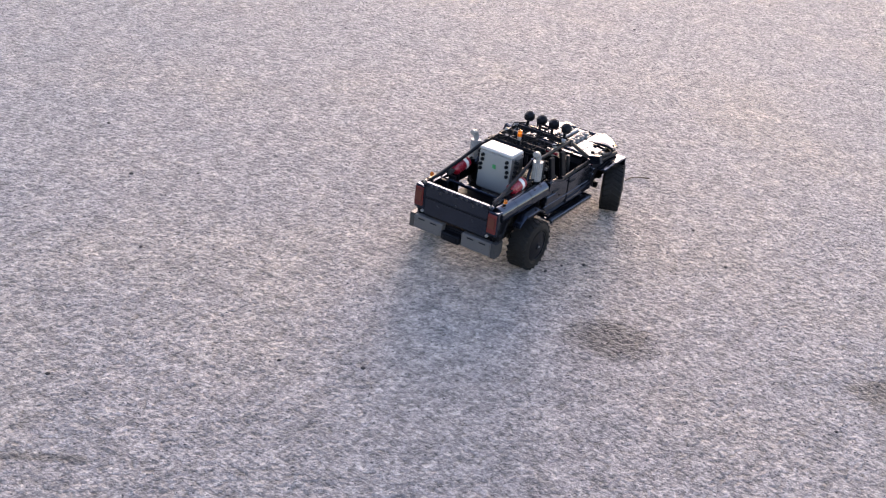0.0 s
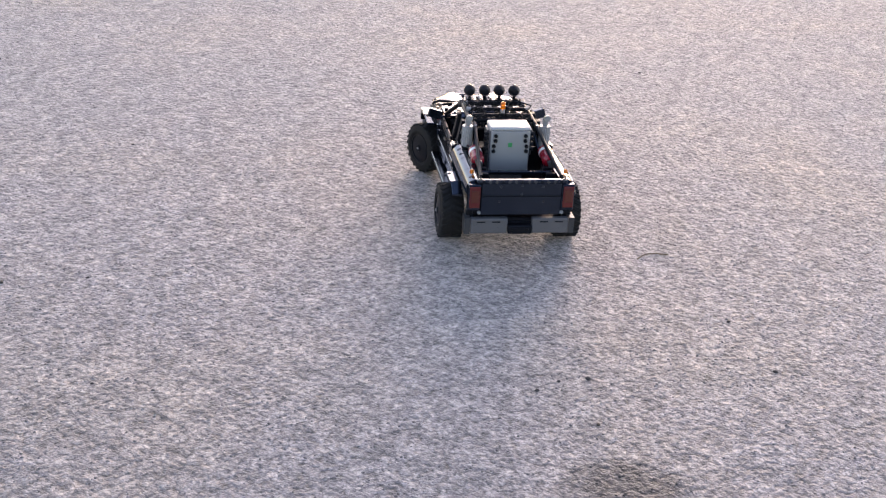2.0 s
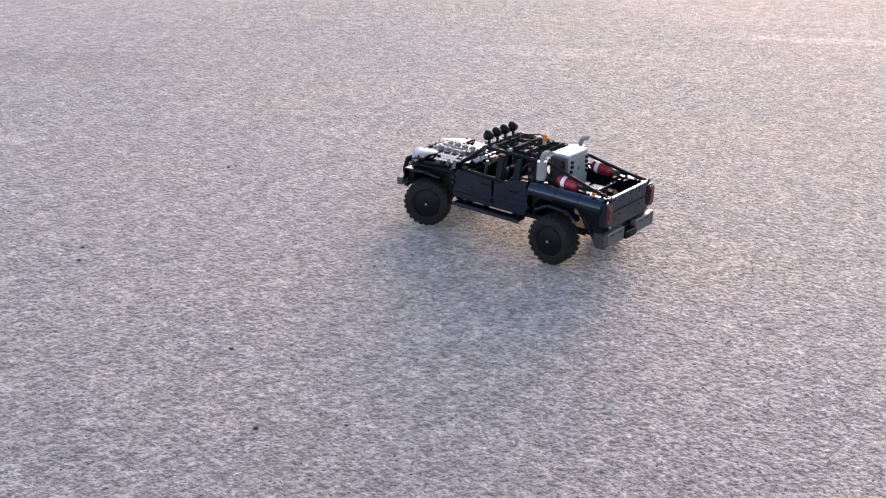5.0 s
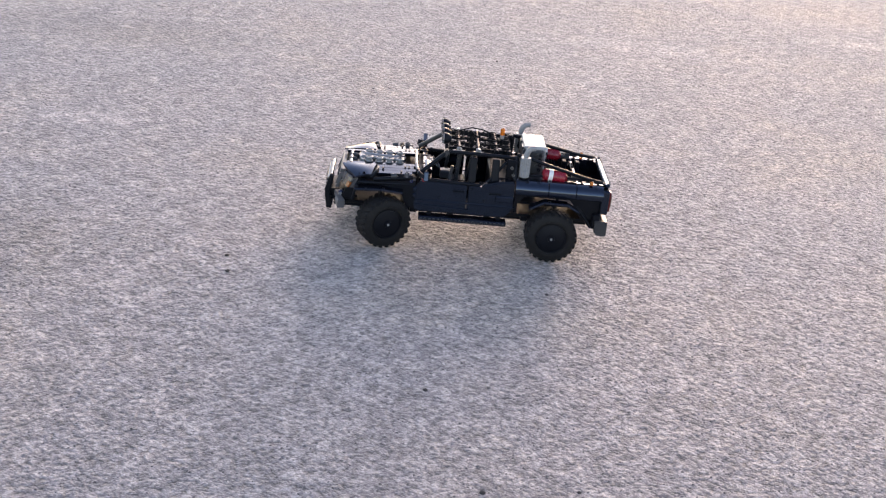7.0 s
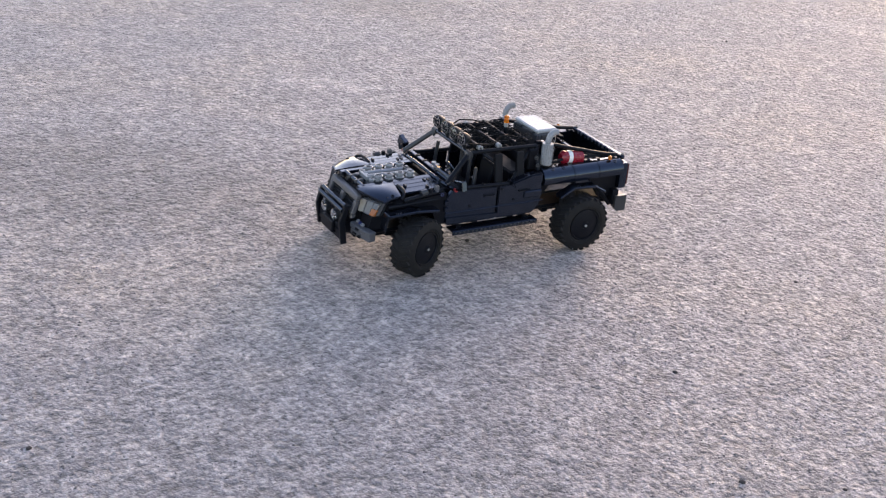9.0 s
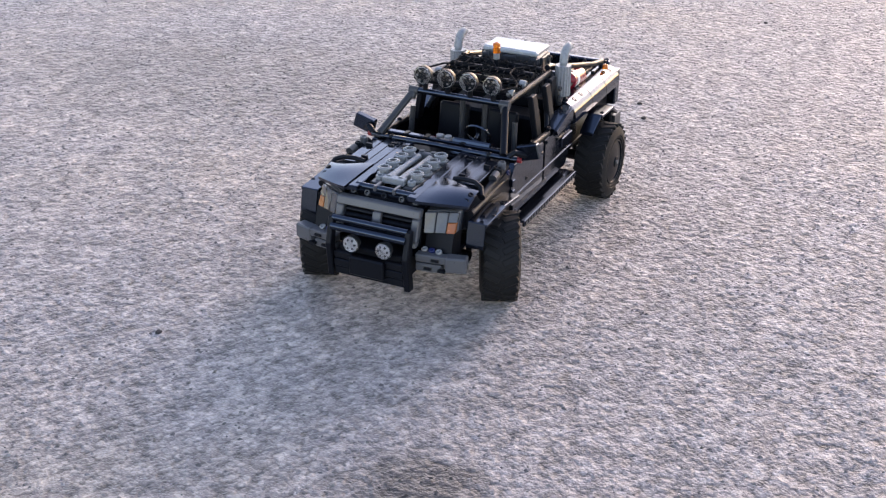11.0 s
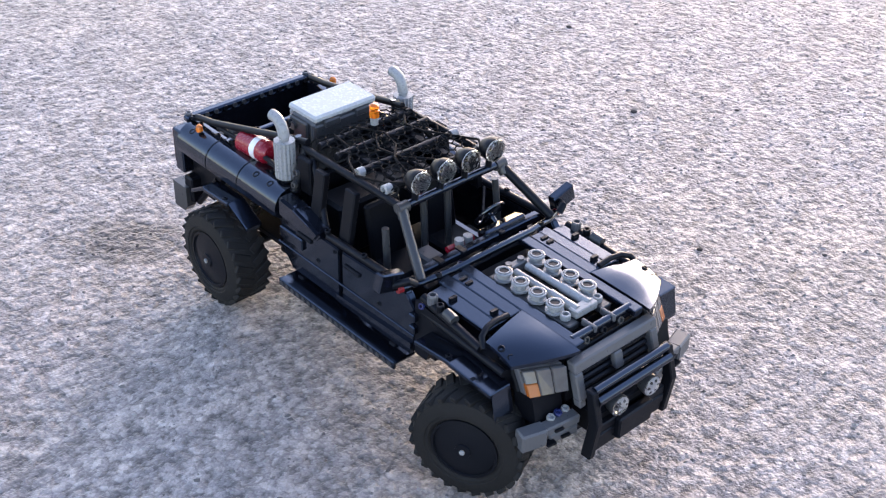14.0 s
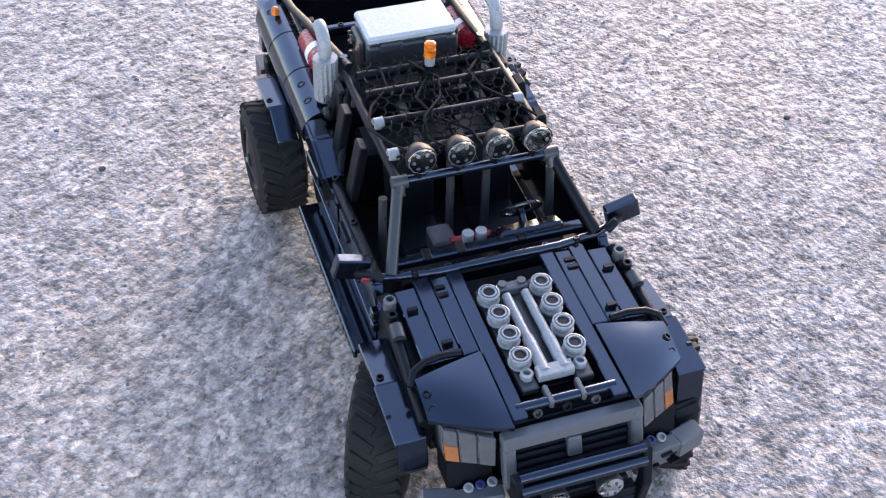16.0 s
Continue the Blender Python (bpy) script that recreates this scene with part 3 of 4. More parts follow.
def stacks():
    for s in (1, -1):
        x, y = -0.1, 0.0695
        bm = B()
        rod(bm, (x, s * y, 0.136), (x, s * y, 0.148), 0.006)
        part("stack_foot", bm, MATT, truck)
        bm = B()
        pr = [(0.0098 if k % 2 else 0.0089, 0) for k in range(32)]
        lo = [bm.verts.new((x + r * math.cos(2 * math.pi * k / 32), s * y + r * math.sin(2 * math.pi * k / 32), 0.148)) for k, (r, _) in enumerate(pr)]
        hi = [bm.verts.new((v.co.x, v.co.y, 0.185)) for v in lo]
        for k in range(32):
            bm.faces.new((lo[k], lo[(k + 1) % 32], hi[(k + 1) % 32], hi[k]))
        bm.faces.new(lo[::-1]), bm.faces.new(hi)
        can = part("exhaust_pipe", bm, LIGHT, truck, "light grey ribbed exhaust canister")
        bm = B()
        pipe(bm, [(x, s * y, 0.184), (x, s * y, 0.188), (x - 0.001, s * y, 0.1935), (x - 0.0035, s * y, 0.199), (x - 0.0075, s * y, 0.2025), (x - 0.0125, s * y, 0.204), (x - 0.0165, s * y, 0.2038)], 0.0052, 14)
        part("elbow", bm, LIGHT, can, "light grey bent pipe", smooth=True)
        bm = B()
        pipe(bm, [(x - 0.012, s * (y - 0.012), 0.145), (x + 0.004, s * (y - 0.016), 0.165), (x + 0.002, s * (y - 0.014), 0.185)], 0.003)
        part("stack_brace", bm, BLACK, truck, smooth=True)


def cab():
    rail_z, tx, ty = 0.1785, 0.0455, 0.0565
    bx, by, bz = 0.094, 0.076, 0.139
    for s in (1, -1):
        bm = B()
        pipe(bm, [(tx, s * ty, rail_z), (0.02, s * 0.0575, rail_z + 0.001), (-0.03, s * 0.0585, rail_z + 0.001), (-0.086, s * 0.058, rail_z)], 0.0036)
        part("roof_rail", bm, MATT, truck, smooth=True)
        bm = B()
        rod(bm, (bx, s * by, bz), (tx, s * ty, rail_z), 0.0042)
        pillar = part("pillar", bm, DARK if s < 0 else MATT, truck, smooth=True)
        bm = B()
        rod(bm, (tx + 0.001, s * (ty - 0.006), rail_z), (tx + 0.001, s * (ty + 0.005), rail_z), 0.005)
        rod(bm, (tx + 0.006, s * (ty + 0.0015), rail_z - 0.008), (tx, s * ty, rail_z + 0.001), 0.005)
        part("elbow_joint", bm, DARK, pillar, smooth=True)
        for x, lean in ((-0.004, 0.004), (-0.046, -0.004)):
            bm = B()
            box(bm, x - 0.007, x + 0.007, s * 0.069, s * 0.076, 0.126, rail_z - 0.002, 0.001, tilt("X", s * 10))
            part("side_post", bm, MATT, truck)
        bm = B()
        rod(bm, (-0.084, s * 0.072, 0.14), (-0.084, s * 0.058, rail_z), 0.0045)
        part("rear_post", bm, MATT, truck, smooth=True)
        bm = B()
        rod(bm, (-0.03, s * 0.078, 0.13), (-0.07, s * 0.06, rail_z - 0.004), 0.003)
        part("window_brace", bm, MATT, truck, smooth=True)
        # mirror
        mx, my, mz = 0.082, 0.101, 0.143
        bm = B()
        pipe(bm, [(bx + 0.002, s * 0.084, bz + 0.001), (bx + 0.001, s * (my - 0.012), bz + 0.006), (mx, s * my, mz - 0.005)], 0.0034)
        mirror = part("mirror", bm, MATT, truck, "black door mirror on a bent arm", smooth=True)
        bm = B()
        box(bm, mx - 0.004, mx + 0.005, s * my - 0.0125, s * my + 0.0125, mz - 0.008, mz + 0.009, 0.0012, tilt("X", s * 16))
        part("mirror_head", bm, BLACK, mirror)
        bm = B()
        rod(bm, (0.086, s * 0.0895, 0.1335), (0.0855, s * 0.0945, 0.1333), 0.0034)
        part("end_pin", bm, DEEP_RED, truck, "deep red pin", smooth=True)
        # seats
        bm = B()
        box(bm, -0.002, 0.036, s * 0.012, s * 0.05, 0.084, 0.098, 0.003)
        seat = part("seat", bm, MATT, truck, "black cab seat")
        bm = B()
        box(bm, -0.011, -0.003, s * 0.012, s * 0.05, 0.094, 0.15, 0.003, tilt("Y", -10))
        part("backrest", bm, MATT, seat)
        bm = B()
        rod(bm, (0.022, s * 0.014 + 0.006, 0.098), (0.018, s * 0.014 + 0.006, 0.168), 0.0032)
        part("grey_rod", bm, DARK, seat, "dark grey rod", smooth=True)
        bm = B()
        rod(bm, (0.04, s * 0.066, 0.1), (0.034, s * 0.064, 0.155), 0.0032)
        part("door_rod", bm, DARK, truck, "dark grey rod", smooth=True)
    bm = B()
    box(bm, -0.075, -0.04, -0.055, 0.055, 0.08, 0.135, 0.003)
    part("rear_bench", bm, MATT, truck)
    bm = B()
    pipe(bm, [(0.086, -0.09, 0.1335), (0.093, -0.074, 0.1355), (0.099, -0.045, 0.1385), (0.1, 0.0, 0.1395), (0.099, 0.045, 0.1385), (0.093, 0.074, 0.1355), (0.086, 0.09, 0.1335)], 0.0031)
    part("windscreen_bar", bm, BLACK, truck, smooth=True)
    bm = B()
    rod(bm, (tx + 0.001, -ty, rail_z + 0.0005), (tx + 0.001, ty, rail_z + 0.0005), 0.0036)
    part("roof_bar", bm, BLACK, truck, smooth=True)
    # roof rack: cross bars with pale ends, and a slack net over them
    for x in (0.024, -0.012, -0.046, -0.07):
        bm = B()
        rod(bm, (x, -0.053, rail_z + 0.0062), (x, 0.053, rail_z + 0.0062), 0.0038)
        bar = part("rack_bar", bm, MATT, truck, smooth=True)
        for s in (1, -1):
            if x in (0.024, -0.012):
                bm = B()
                lathe(bm, [(0.0046, -0.004), (0.0046, 0.003), (0.0036, 0.0036), (0.0022, 0.0034), (0.0022, 0.0)], 16, Matrix.Translation((x, s * 0.054, rail_z + 0.0062)) @ Matrix.Rotation(radians(-90 * s), 4, "X"))
                part("bar_end", bm, LIGHT, bar, "light grey ring end", smooth=True)
    for y in (-0.03, 0.0, 0.03):
        bm = B()
        box(bm, -0.075, 0.042, y - 0.004, y + 0.004, rail_z - 0.002, rail_z + 0.003)
        part("rack_beam", bm, MATT, truck)
    rng = random.Random(7)
    bm = B()
    def drape(x, y):
        edge = max(0.0, abs(y) - 0.05)
        return Vector((x, y, rail_z + 0.0098 + 0.0028 * noise.noise(Vector((x * 45, y * 45, 3))) + 0.0012 * math.cos(x * 180) - edge * 1.1))

    side = 0.0052
    for i in range(-8, 7):
        for j in range(-7, 8):
            cx, cy = -0.014 + i * side * 1.5, (j + 0.5 * (i % 2)) * side * math.sqrt(3)
            if abs(cy) > 0.058:
                continue
            ring = []
            for k in range(4):
                a = math.pi / 3 * k
                ring.append(drape(cx + side * math.cos(a) + rng.uniform(-0.0011, 0.0011), cy + side * math.sin(a) + rng.uniform(-0.0011, 0.0011)))
            pipe(bm, ring, 0.0008, 4)
    for k in range(14):
        c = Vector((rng.uniform(-0.068, 0.036), rng.uniform(-0.05, 0.05), rail_z + 0.0105 + rng.uniform(-0.001, 0.004)))
        ra, rb, ph = rng.uniform(0.0035, 0.0065), rng.uniform(0.003, 0.0055), rng.uniform(0, 3)
        pipe(bm, [c + Vector((ra * math.cos(ph + a * math.pi / 6), rb * math.sin(ph + a * math.pi / 6), 0.0018 * math.sin(2 * a))) for a in range(12)], 0.00065, 4)
    part("cargo_net", bm, STRING, truck, "black stringy cargo net over the roof")
    for k in range(4):
        bm = B()
        y0 = rng.uniform(-0.05, 0.05)
        pts = [(0.04 - 0.022 * i, y0 + 0.016 * math.sin(i * 1.3 + k), rail_z + 0.0105 + 0.0018 * math.sin(i * 2.3 + k)) for i in range(6)]
        fine = []
        for a, b in zip(pts, pts[1:]):
            fine += [Vector(a).lerp(Vector(b), f) for f in (0, 0.33, 0.66)]
        pipe(bm, fine + [pts[-1]], 0.0011, 6)
        part("cable", bm, STRING, truck, "thin black cable", smooth=True)
    # roof lamps
    lx, lz, l1, l2 = 0.0505, 0.2, 0.0422, 0.0138
    for y in (l1, l2, -l2, -l1):
        bm = B()
        lathe(bm, [(0.0035, -0.011), (0.006, -0.0105), (0.0098, -0.004), (0.0108, 0.0), (0.0108, 0.003), (0.0098, 0.0031)], 20, Matrix.Translation((lx, y, lz)) @ Matrix.Rotation(radians(90), 4, "Y"))
        lamp = part("roof_lamp", bm, MATT, truck, "round roof lamp with clear lens", smooth=True)
        bm = B()
        lathe(bm, [(0.0097, 0.003), (0.0094, 0.0034), (0.006, -0.001), (0.003, -0.003), (0.0022, 0.0005), (0.0008, 0.001)], 9, Matrix.Translation((lx, y, lz)) @ Matrix.Rotation(radians(90), 4, "Y"))
        part("reflector", bm, CHROME, lamp, "silvered reflector")
        bm = B()
        lathe(bm, [(0.0107, 0.0031), (0.0106, 0.005), (0.008, 0.0062), (0.0045, 0.0068), (0.0015, 0.007)], 10, Matrix.Translation((lx, y, lz)) @ Matrix.Rotation(radians(90), 4, "Y"))
        part("lens", bm, CLEAR, lamp, "faceted clear lens")
        bm = B()
        for k in range(6):
            a = math.pi / 3 * k
            rod(bm, (lx - 0.001, y + 0.0058 * math.cos(a), lz + 0.0058 * math.sin(a)), (lx + 0.0038, y + 0.0058 * math.cos(a), lz + 0.0058 * math.sin(a)), 0.0019, 0.0012, n=8)
        part("bulb_cluster", bm, BOX_GREY, lamp, "ring of six pale bulbs", smooth=True)
        bm = B()
        rod(bm, (lx - 0.004, y, rail_z), (lx - 0.003, y, lz - 0.007), 0.003)
        part("lamp_foot", bm, MATT, lamp)
    # beacon behind the net
    bcx, bcz = -0.058, 0.207
    bm = B()
    rod(bm, (bcx, 0, bcz - 0.0125), (bcx, 0, bcz - 0.005), 0.0038)
    beacon = part("beacon", bm, LIGHT, truck, "orange beacon on a light grey stub", smooth=True)
    bm = B()
    rod(bm, (bcx, 0, rail_z + 0.004), (bcx, 0, bcz - 0.0126), 0.0034)
    part("stem", bm, MATT, beacon, smooth=True)
    bm = B()
    lathe(bm, [(0.0046, -0.005), (0.0046, 0.001), (0.0032, 0.0018), (0.0046, 0.003), (0.0044, 0.006), (0.002, 0.0075)], 14, Matrix.Translation((bcx, 0, bcz)))
    part("orange_cap", bm, ORANGE, beacon, "clear orange cap", smooth=True)
    # dashboard and controls
    bm = B()
    box(bm, 0.079, 0.087, -0.07, 0.07, 0.1335, 0.1405, 0.001)
    beam = part("dash_beam", bm, BLACK, truck)
    for y in (-0.05, -0.025, 0.02):
        bm = B()
        box(bm, 0.0775, 0.0885, y, y + 0.006, 0.1395, 0.1415, 0.0005)
        part("beam_notch", bm, MATT, beam)
    bm = B()
    box(bm, 0.07, bx, -0.068, 0.068, 0.076, bz - 0.012)
    part("firewall", bm, MATT, truck)
    bm = B()
    box(bm, 0.072, 0.086, 0.008, 0.056, bz - 0.016, bz + 0.004, 0.002, tilt("Y", -20))
    part("instrument_panel", bm, BLACK, truck)
    bm = B()
    m = Matrix.Translation((0.062, 0.031, bz + 0.006)) @ tilt("Y", -58)
    pipe(bm, [m @ Vector((0.0145 * math.cos(2 * math.pi * k / 24), 0.0145 * math.sin(2 * math.pi * k / 24), 0)) for k in range(25)], 0.0014, 8)
    rod(bm, m @ Vector((-0.013, 0, 0)), m @ Vector((0.013, 0, 0)), 0.0014)
    rod(bm, m @ Vector((0, 0, 0)), m @ Vector((0, 0, -0.014)), 0.002)
    part("steering_wheel", bm, BLACK, truck, smooth=True)
    for y in (-0.012, -0.002):
        bm = B()
        rod(bm, (0.07, y, bz - 0.012), (0.07, y, bz + 0.001), 0.0042)
        part("knob", bm, LIGHT, truck, "light grey round knob", smooth=True)
    bm = B()
    rod(bm, (0.068, -0.024, bz - 0.006), (0.068, 0.006, bz - 0.006), 0.0028)
    part("lever", bm, RED, truck, "red control rod", smooth=True)
    bm = B()
    box(bm, 0.03, 0.052, -0.03, -0.012, 0.1, 0.116, 0.002)
    part("console", bm, MID, truck, "grey centre console")
    for y in (-0.06, -0.036, 0.0, 0.036, 0.06):
        pin((bx + 0.003, y, bz + 0.0015), (-0.3, 0, 1), 0.0026, BLUE if abs(y) == 0.036 else MATT)


def patch(quad, u0, u1, v0, v1, s):
    """Four points of a quad (outer top, inner top, inner bottom, outer bottom) cut down to part of it; u runs inwards, v down."""
    to, ti, bi, bo = [Vector((x, s * y, z)) for x, y, z in quad]
    return [to.lerp(ti, u).lerp(bo.lerp(bi, u), v) for u, v in ((u0, v0), (u1, v0), (u1, v1), (u0, v1))]


def block(bm, corners, back, bevel=0.0008):
    """A panel with the given front corners, as deep as the vector back."""
    a = [bm.verts.new(c) for c in corners]
    b = [bm.verts.new(c + Vector(back)) for c in corners]
    n = len(a)
    faces = [bm.faces.new(a), bm.faces.new(b[::-1])] + [bm.faces.new((a[k], b[k], b[(k + 1) % n], a[(k + 1) % n])) for k in range(n)]
    bmesh.ops.recalc_face_normals(bm, faces=faces)
    if bevel:
        bmesh.ops.bevel(bm, geom=bm.edges[:], offset=bevel, segments=1, affect="EDGES")
    return bm


RING_ROW = (0.1316, 0.1508, 0.1702, 0.1896)
HEADLIGHT = ((0.216, 0.08, 0.1205), (0.2345, 0.0505, 0.1225), (0.24, 0.0515, 0.102), (0.226, 0.08, 0.101))


def nose():
    # bonnet centre well
    bm = B()
    box(bm, 0.1, 0.205, -0.07, 0.07, 0.098, 0.124)
    box(bm, 0.205, 0.226, -0.046, 0.046, 0.098, 0.122)
    part("engine_bay", bm, MATT, truck)
    z0 = 0.1385
    for s in (1, -1):
        bm = B()
        plate(bm, [(0.1, s * 0.029, z0), (0.232, s * 0.029, z0 - 0.0035), (0.232, s * 0.0395, z0 - 0.0039), (0.1, s * 0.0395, z0 - 0.0003)], 0.006)
        bmesh.ops.bevel(bm, geom=bm.edges[:], offset=0.0008, segments=1, affect="EDGES")
        part("bonnet_strip", bm, BLACK, truck)
        for i, (ya, yb) in enumerate(((0.0399, 0.0515), (0.0519, 0.0635), (0.0639, 0.078))):
            bm = B()
            za, zb = z0 - 0.0004 - 0.0007 * i, z0 - 0.0009 - 0.0009 * i
            xa = 0.1 + (0.004, 0.0, 0.007)[i]
            plate(bm, [(xa, s * ya, za), (0.173, s * ya, za - 0.002), (0.173, s * yb, zb - 0.002), (xa, s * yb, zb)], 0.005)
            bmesh.ops.bevel(bm, geom=bm.edges[:], offset=0.0007, segments=1, affect="EDGES")
            part("bonnet_plate", bm, BLACK, truck)
        for xx, yy in ((0.112, 0.044), (0.119, 0.044), (0.126, 0.068), (0.16, 0.055)):
            bm = B()
            box(bm, xx, xx + 0.003, s * yy, s * (yy + 0.007), z0 - 0.003, z0 + 0.0004, 0)
            part("bonnet_notch", bm, MATT, truck)
        # curved corner panel over the headlight: straight inside, cut back towards the outer corner
        bm = B()
        nu, nv = 8, 7
        grid = {}
        for i in range(nu + 1):
            for j in range(nv + 1):
                u, v = i / nu, j / nv
                x0, x1 = 0.1745 + 0.008 * v, 0.238 - 0.027 * v**1.3
                y = 0.0405 + 0.047 * v
                drop = 0.0012 + 0.0035 * v * v + (0.0025 + 0.0045 * v) * u * u - 0.0016 * math.sin(math.pi * v) * math.sin(math.pi * u)
                grid[i, j] = bm.verts.new((x0 + (x1 - x0) * u, s * y, z0 - drop))
        for i in range(nu):
            for j in range(nv):
                bm.faces.new((grid[i, j], grid[i + 1, j], grid[i + 1, j + 1], grid[i, j + 1]))
        bmesh.ops.recalc_face_normals(bm, faces=bm.faces[:])
        if bm.faces[:][0].normal.z < 0:
            bmesh.ops.reverse_faces(bm, faces=bm.faces[:])
        low = bmesh.ops.extrude_face_region(bm, geom=bm.faces[:])
        for v in low["geom"]:
            if isinstance(v, bmesh.types.BMVert):
                v.co.z -= 0.003
        bmesh.ops.recalc_face_normals(bm, faces=bm.faces[:])
        part("corner_panel", bm, BLACK, truck, "smooth glossy black curved panel", smooth=True)
        bm = B()
        pipe(bm, [(0.183, s * 0.09, z0 - 0.01), (0.177, s * 0.0865, z0 - 0.0035), (0.1735, s * 0.078, z0 - 0.0005), (0.1715, s * 0.066, z0 - 0.0005), (0.1715, s * 0.053, z0 - 0.002)], 0.0026)
        part("arch_rim", bm, MATT, truck, "black curved rim behind the corner panel", smooth=True)
        pin((0.196, s * 0.084, z0 - 0.0045), (0.2, s * 0.5, 1), 0.003, MATT)
        pin((0.206, s * 0.083, z0 - 0.008), (0.6, s * 0.4, 1), 0.003, MATT)
        bm = B()
        rod(bm, (0.106, s * 0.084, z0 - 0.006), (0.178, s * 0.088, z0 - 0.014), 0.0038)
        rod(bm, (0.106, s * 0.084, z0 - 0.02), (0.205, s * 0.088, z0 - 0.022), 0.0036)
        part("fender_bar", bm, MATT, truck, smooth=True)
        pin((0.117, s * 0.084, z0 + 0.0015), (0, 0, 1), 0.0045, MID, 0.008)
        pin((0.128, s * 0.0855, z0 - 0.001), (0, 0, 1), 0.0036, MATT, 0.006)
        pin((0.108, s * 0.0885, z0 - 0.012), (0, s, 0.3), 0.003, BLUE)
        bm = B()
        rod(bm, (0.135, s * 0.0855, z0 - 0.0045), (0.146, s * 0.0862, z0 - 0.006), 0.0046)
        part("bar_sleeve", bm, DARK, truck, smooth=True)
        # headlight: a wide clear block leaning forward at its foot
        back = (-0.012, 0, -0.001)
        bm = B()
        block(bm, [c + Vector((-0.0125, 0, 0)) for c in patch(HEADLIGHT, -0.04, 1.04, -0.06, 1.06, s)], back)
        hl = part("headlight", bm, MATT, truck, "clear headlight with an orange corner")
        bm = B()
        block(bm, [c + Vector((-0.006, 0, 0)) for c in patch(HEADLIGHT, 0.0, 1.0, 0.0, 1.0, s)], (-0.0045, 0, 0), 0)
        part("reflector", bm, MID, hl, "grey reflector")
        for u0, u1 in ((0.3, 0.64), (0.66, 1.0)):
            bm = B()
            block(bm, patch(HEADLIGHT, u0, u1, 0.0, 1.0, s), (-0.004, 0, 0), 0.0007)
            part("lens", bm, FROSTED, hl, "cloudy clear lens")
        bm = B()
        block(bm, patch(HEADLIGHT, 0.0, 0.28, 0.0, 0.48, s), (-0.004, 0, 0), 0.0005)
        part("side_lens", bm, FROSTED, hl, "cloudy clear side lens")
        bm = B()
        block(bm, patch(HEADLIGHT, 0.0, 0.28, 0.5, 1.0, s), (-0.004, 0, 0), 0.0005)
        part("indicator", bm, AMBER, hl, "amber indicator")
        # nose side below the headlight
        bm = B()
        slab(bm, [(0.212, 0.078), (0.234, 0.078), (0.228, 0.101), (0.208, 0.101)], s * 0.05, s * 0.08)
        part("nose_side", bm, MATT, truck)
        # bumper corners: two stacked beams with clips
        m = tilt("Z", s * 8)
        bm = B()
        box(bm, 0.237, 0.2475, s * 0.046, s * 0.079, 0.0735, 0.082, 0.0012, m)
        fb = part("front_bumper", bm, MID, truck, "grey bumper corner of stacked beams")
        bm = B()
        box(bm, 0.236, 0.2465, s * 0.046, s * 0.074, 0.0625, 0.0715, 0.0012, m)
        part("lower_beam", bm, MID, fb)
        bm = B()
        box(bm, 0.23, 0.2435, s * 0.0765, s * 0.099, 0.0655, 0.082, 0.0015, tilt("Z", s * 16))
        part("end_piece", bm, MID, fb)
        for y, z in ((0.064, 0.0775), (0.0715, 0.067), (0.056, 0.067)):
            bm = B()
            box(bm, 0.2425, 0.2488, s * y, s * (y + 0.008), z - 0.0011, z + 0.0011, 0, m)
            part("slot", bm, MATT, fb)
        for y in (0.052, 0.06, 0.068):
            pin((0.238, s * y, 0.0842), (0.3, 0, 1), 0.0034, BLUE if y == 0.06 else LIGHT)
        bm = B()
        box(bm, 0.206, 0.234, s * 0.05, s * 0.058, 0.07, 0.078)
        part("bumper_arm", bm, MATT, truck)
    # engine top: two rows of pale rings and a pale frame
    ry = 0.019
    for s in (1, -1):
        for x in RING_ROW:
            bm = B()
            at = Matrix.Translation((x, s * ry, z0 - 0.004))
            lathe(bm, [(0.0058, -0.004), (0.0058, 0.0004), (0.0078, 0.0005), (0.0078, 0.0021), (0.0054, 0.0022), (0.0054, 0.0066), (0.0074, 0.0067), (0.0074, 0.0084), (0.0068, 0.0088), (0.0062, 0.0088), (0.006, 0.0076), (0.0053, 0.0076), (0.0052, 0.0094), (0.0042, 0.0094), (0.0039, 0.006), (0.0034, 0.0055)], 24, at)
            ring = part("intake_ring", bm, LIGHT, truck, "light grey double-flanged ring", smooth=True)
            bm = B()
            rod(bm, (x, s * ry, z0), (x, s * ry, z0 + 0.0044), 0.0036, n=12)
            part("bore", bm, MATT, ring, "dark bore")
        pin((RING_ROW[-1] + 0.0115, s * (ry - 0.0005), z0 - 0.001), (0, 0, 1), 0.0044, LIGHT, 0.005)
        bm = B()
        box(bm, 0.1192, 0.2112, s * (ry - 0.006), s * (ry + 0.006), z0 - 0.011, z0 - 0.005)
        part("ring_rail", bm, DARK, truck)
        bm = B()
        rod(bm, (0.1332, s * 0.0068, z0 - 0.0015), (0.1732, s * 0.0068, z0 - 0.0015), 0.0033)
        rod(bm, (0.1732, s * 0.0068, z0 - 0.0015), (0.2032, s * 0.0068, z0 - 0.0015), 0.0042)
        part("intake_bar", bm, LIGHT, truck, "light grey rounded bar", smooth=True)
    bm = B()
    box(bm, 0.1982, 0.2077, -0.0125, 0.0125, z0 - 0.006, z0 + 0.0012, 0.0008)
    part("intake_front", bm, LIGHT, truck, "light grey block")
    bm = B()
    box(bm, 0.1222, 0.1297, -0.011, 0.011, z0 - 0.006, z0 + 0.001, 0.001)
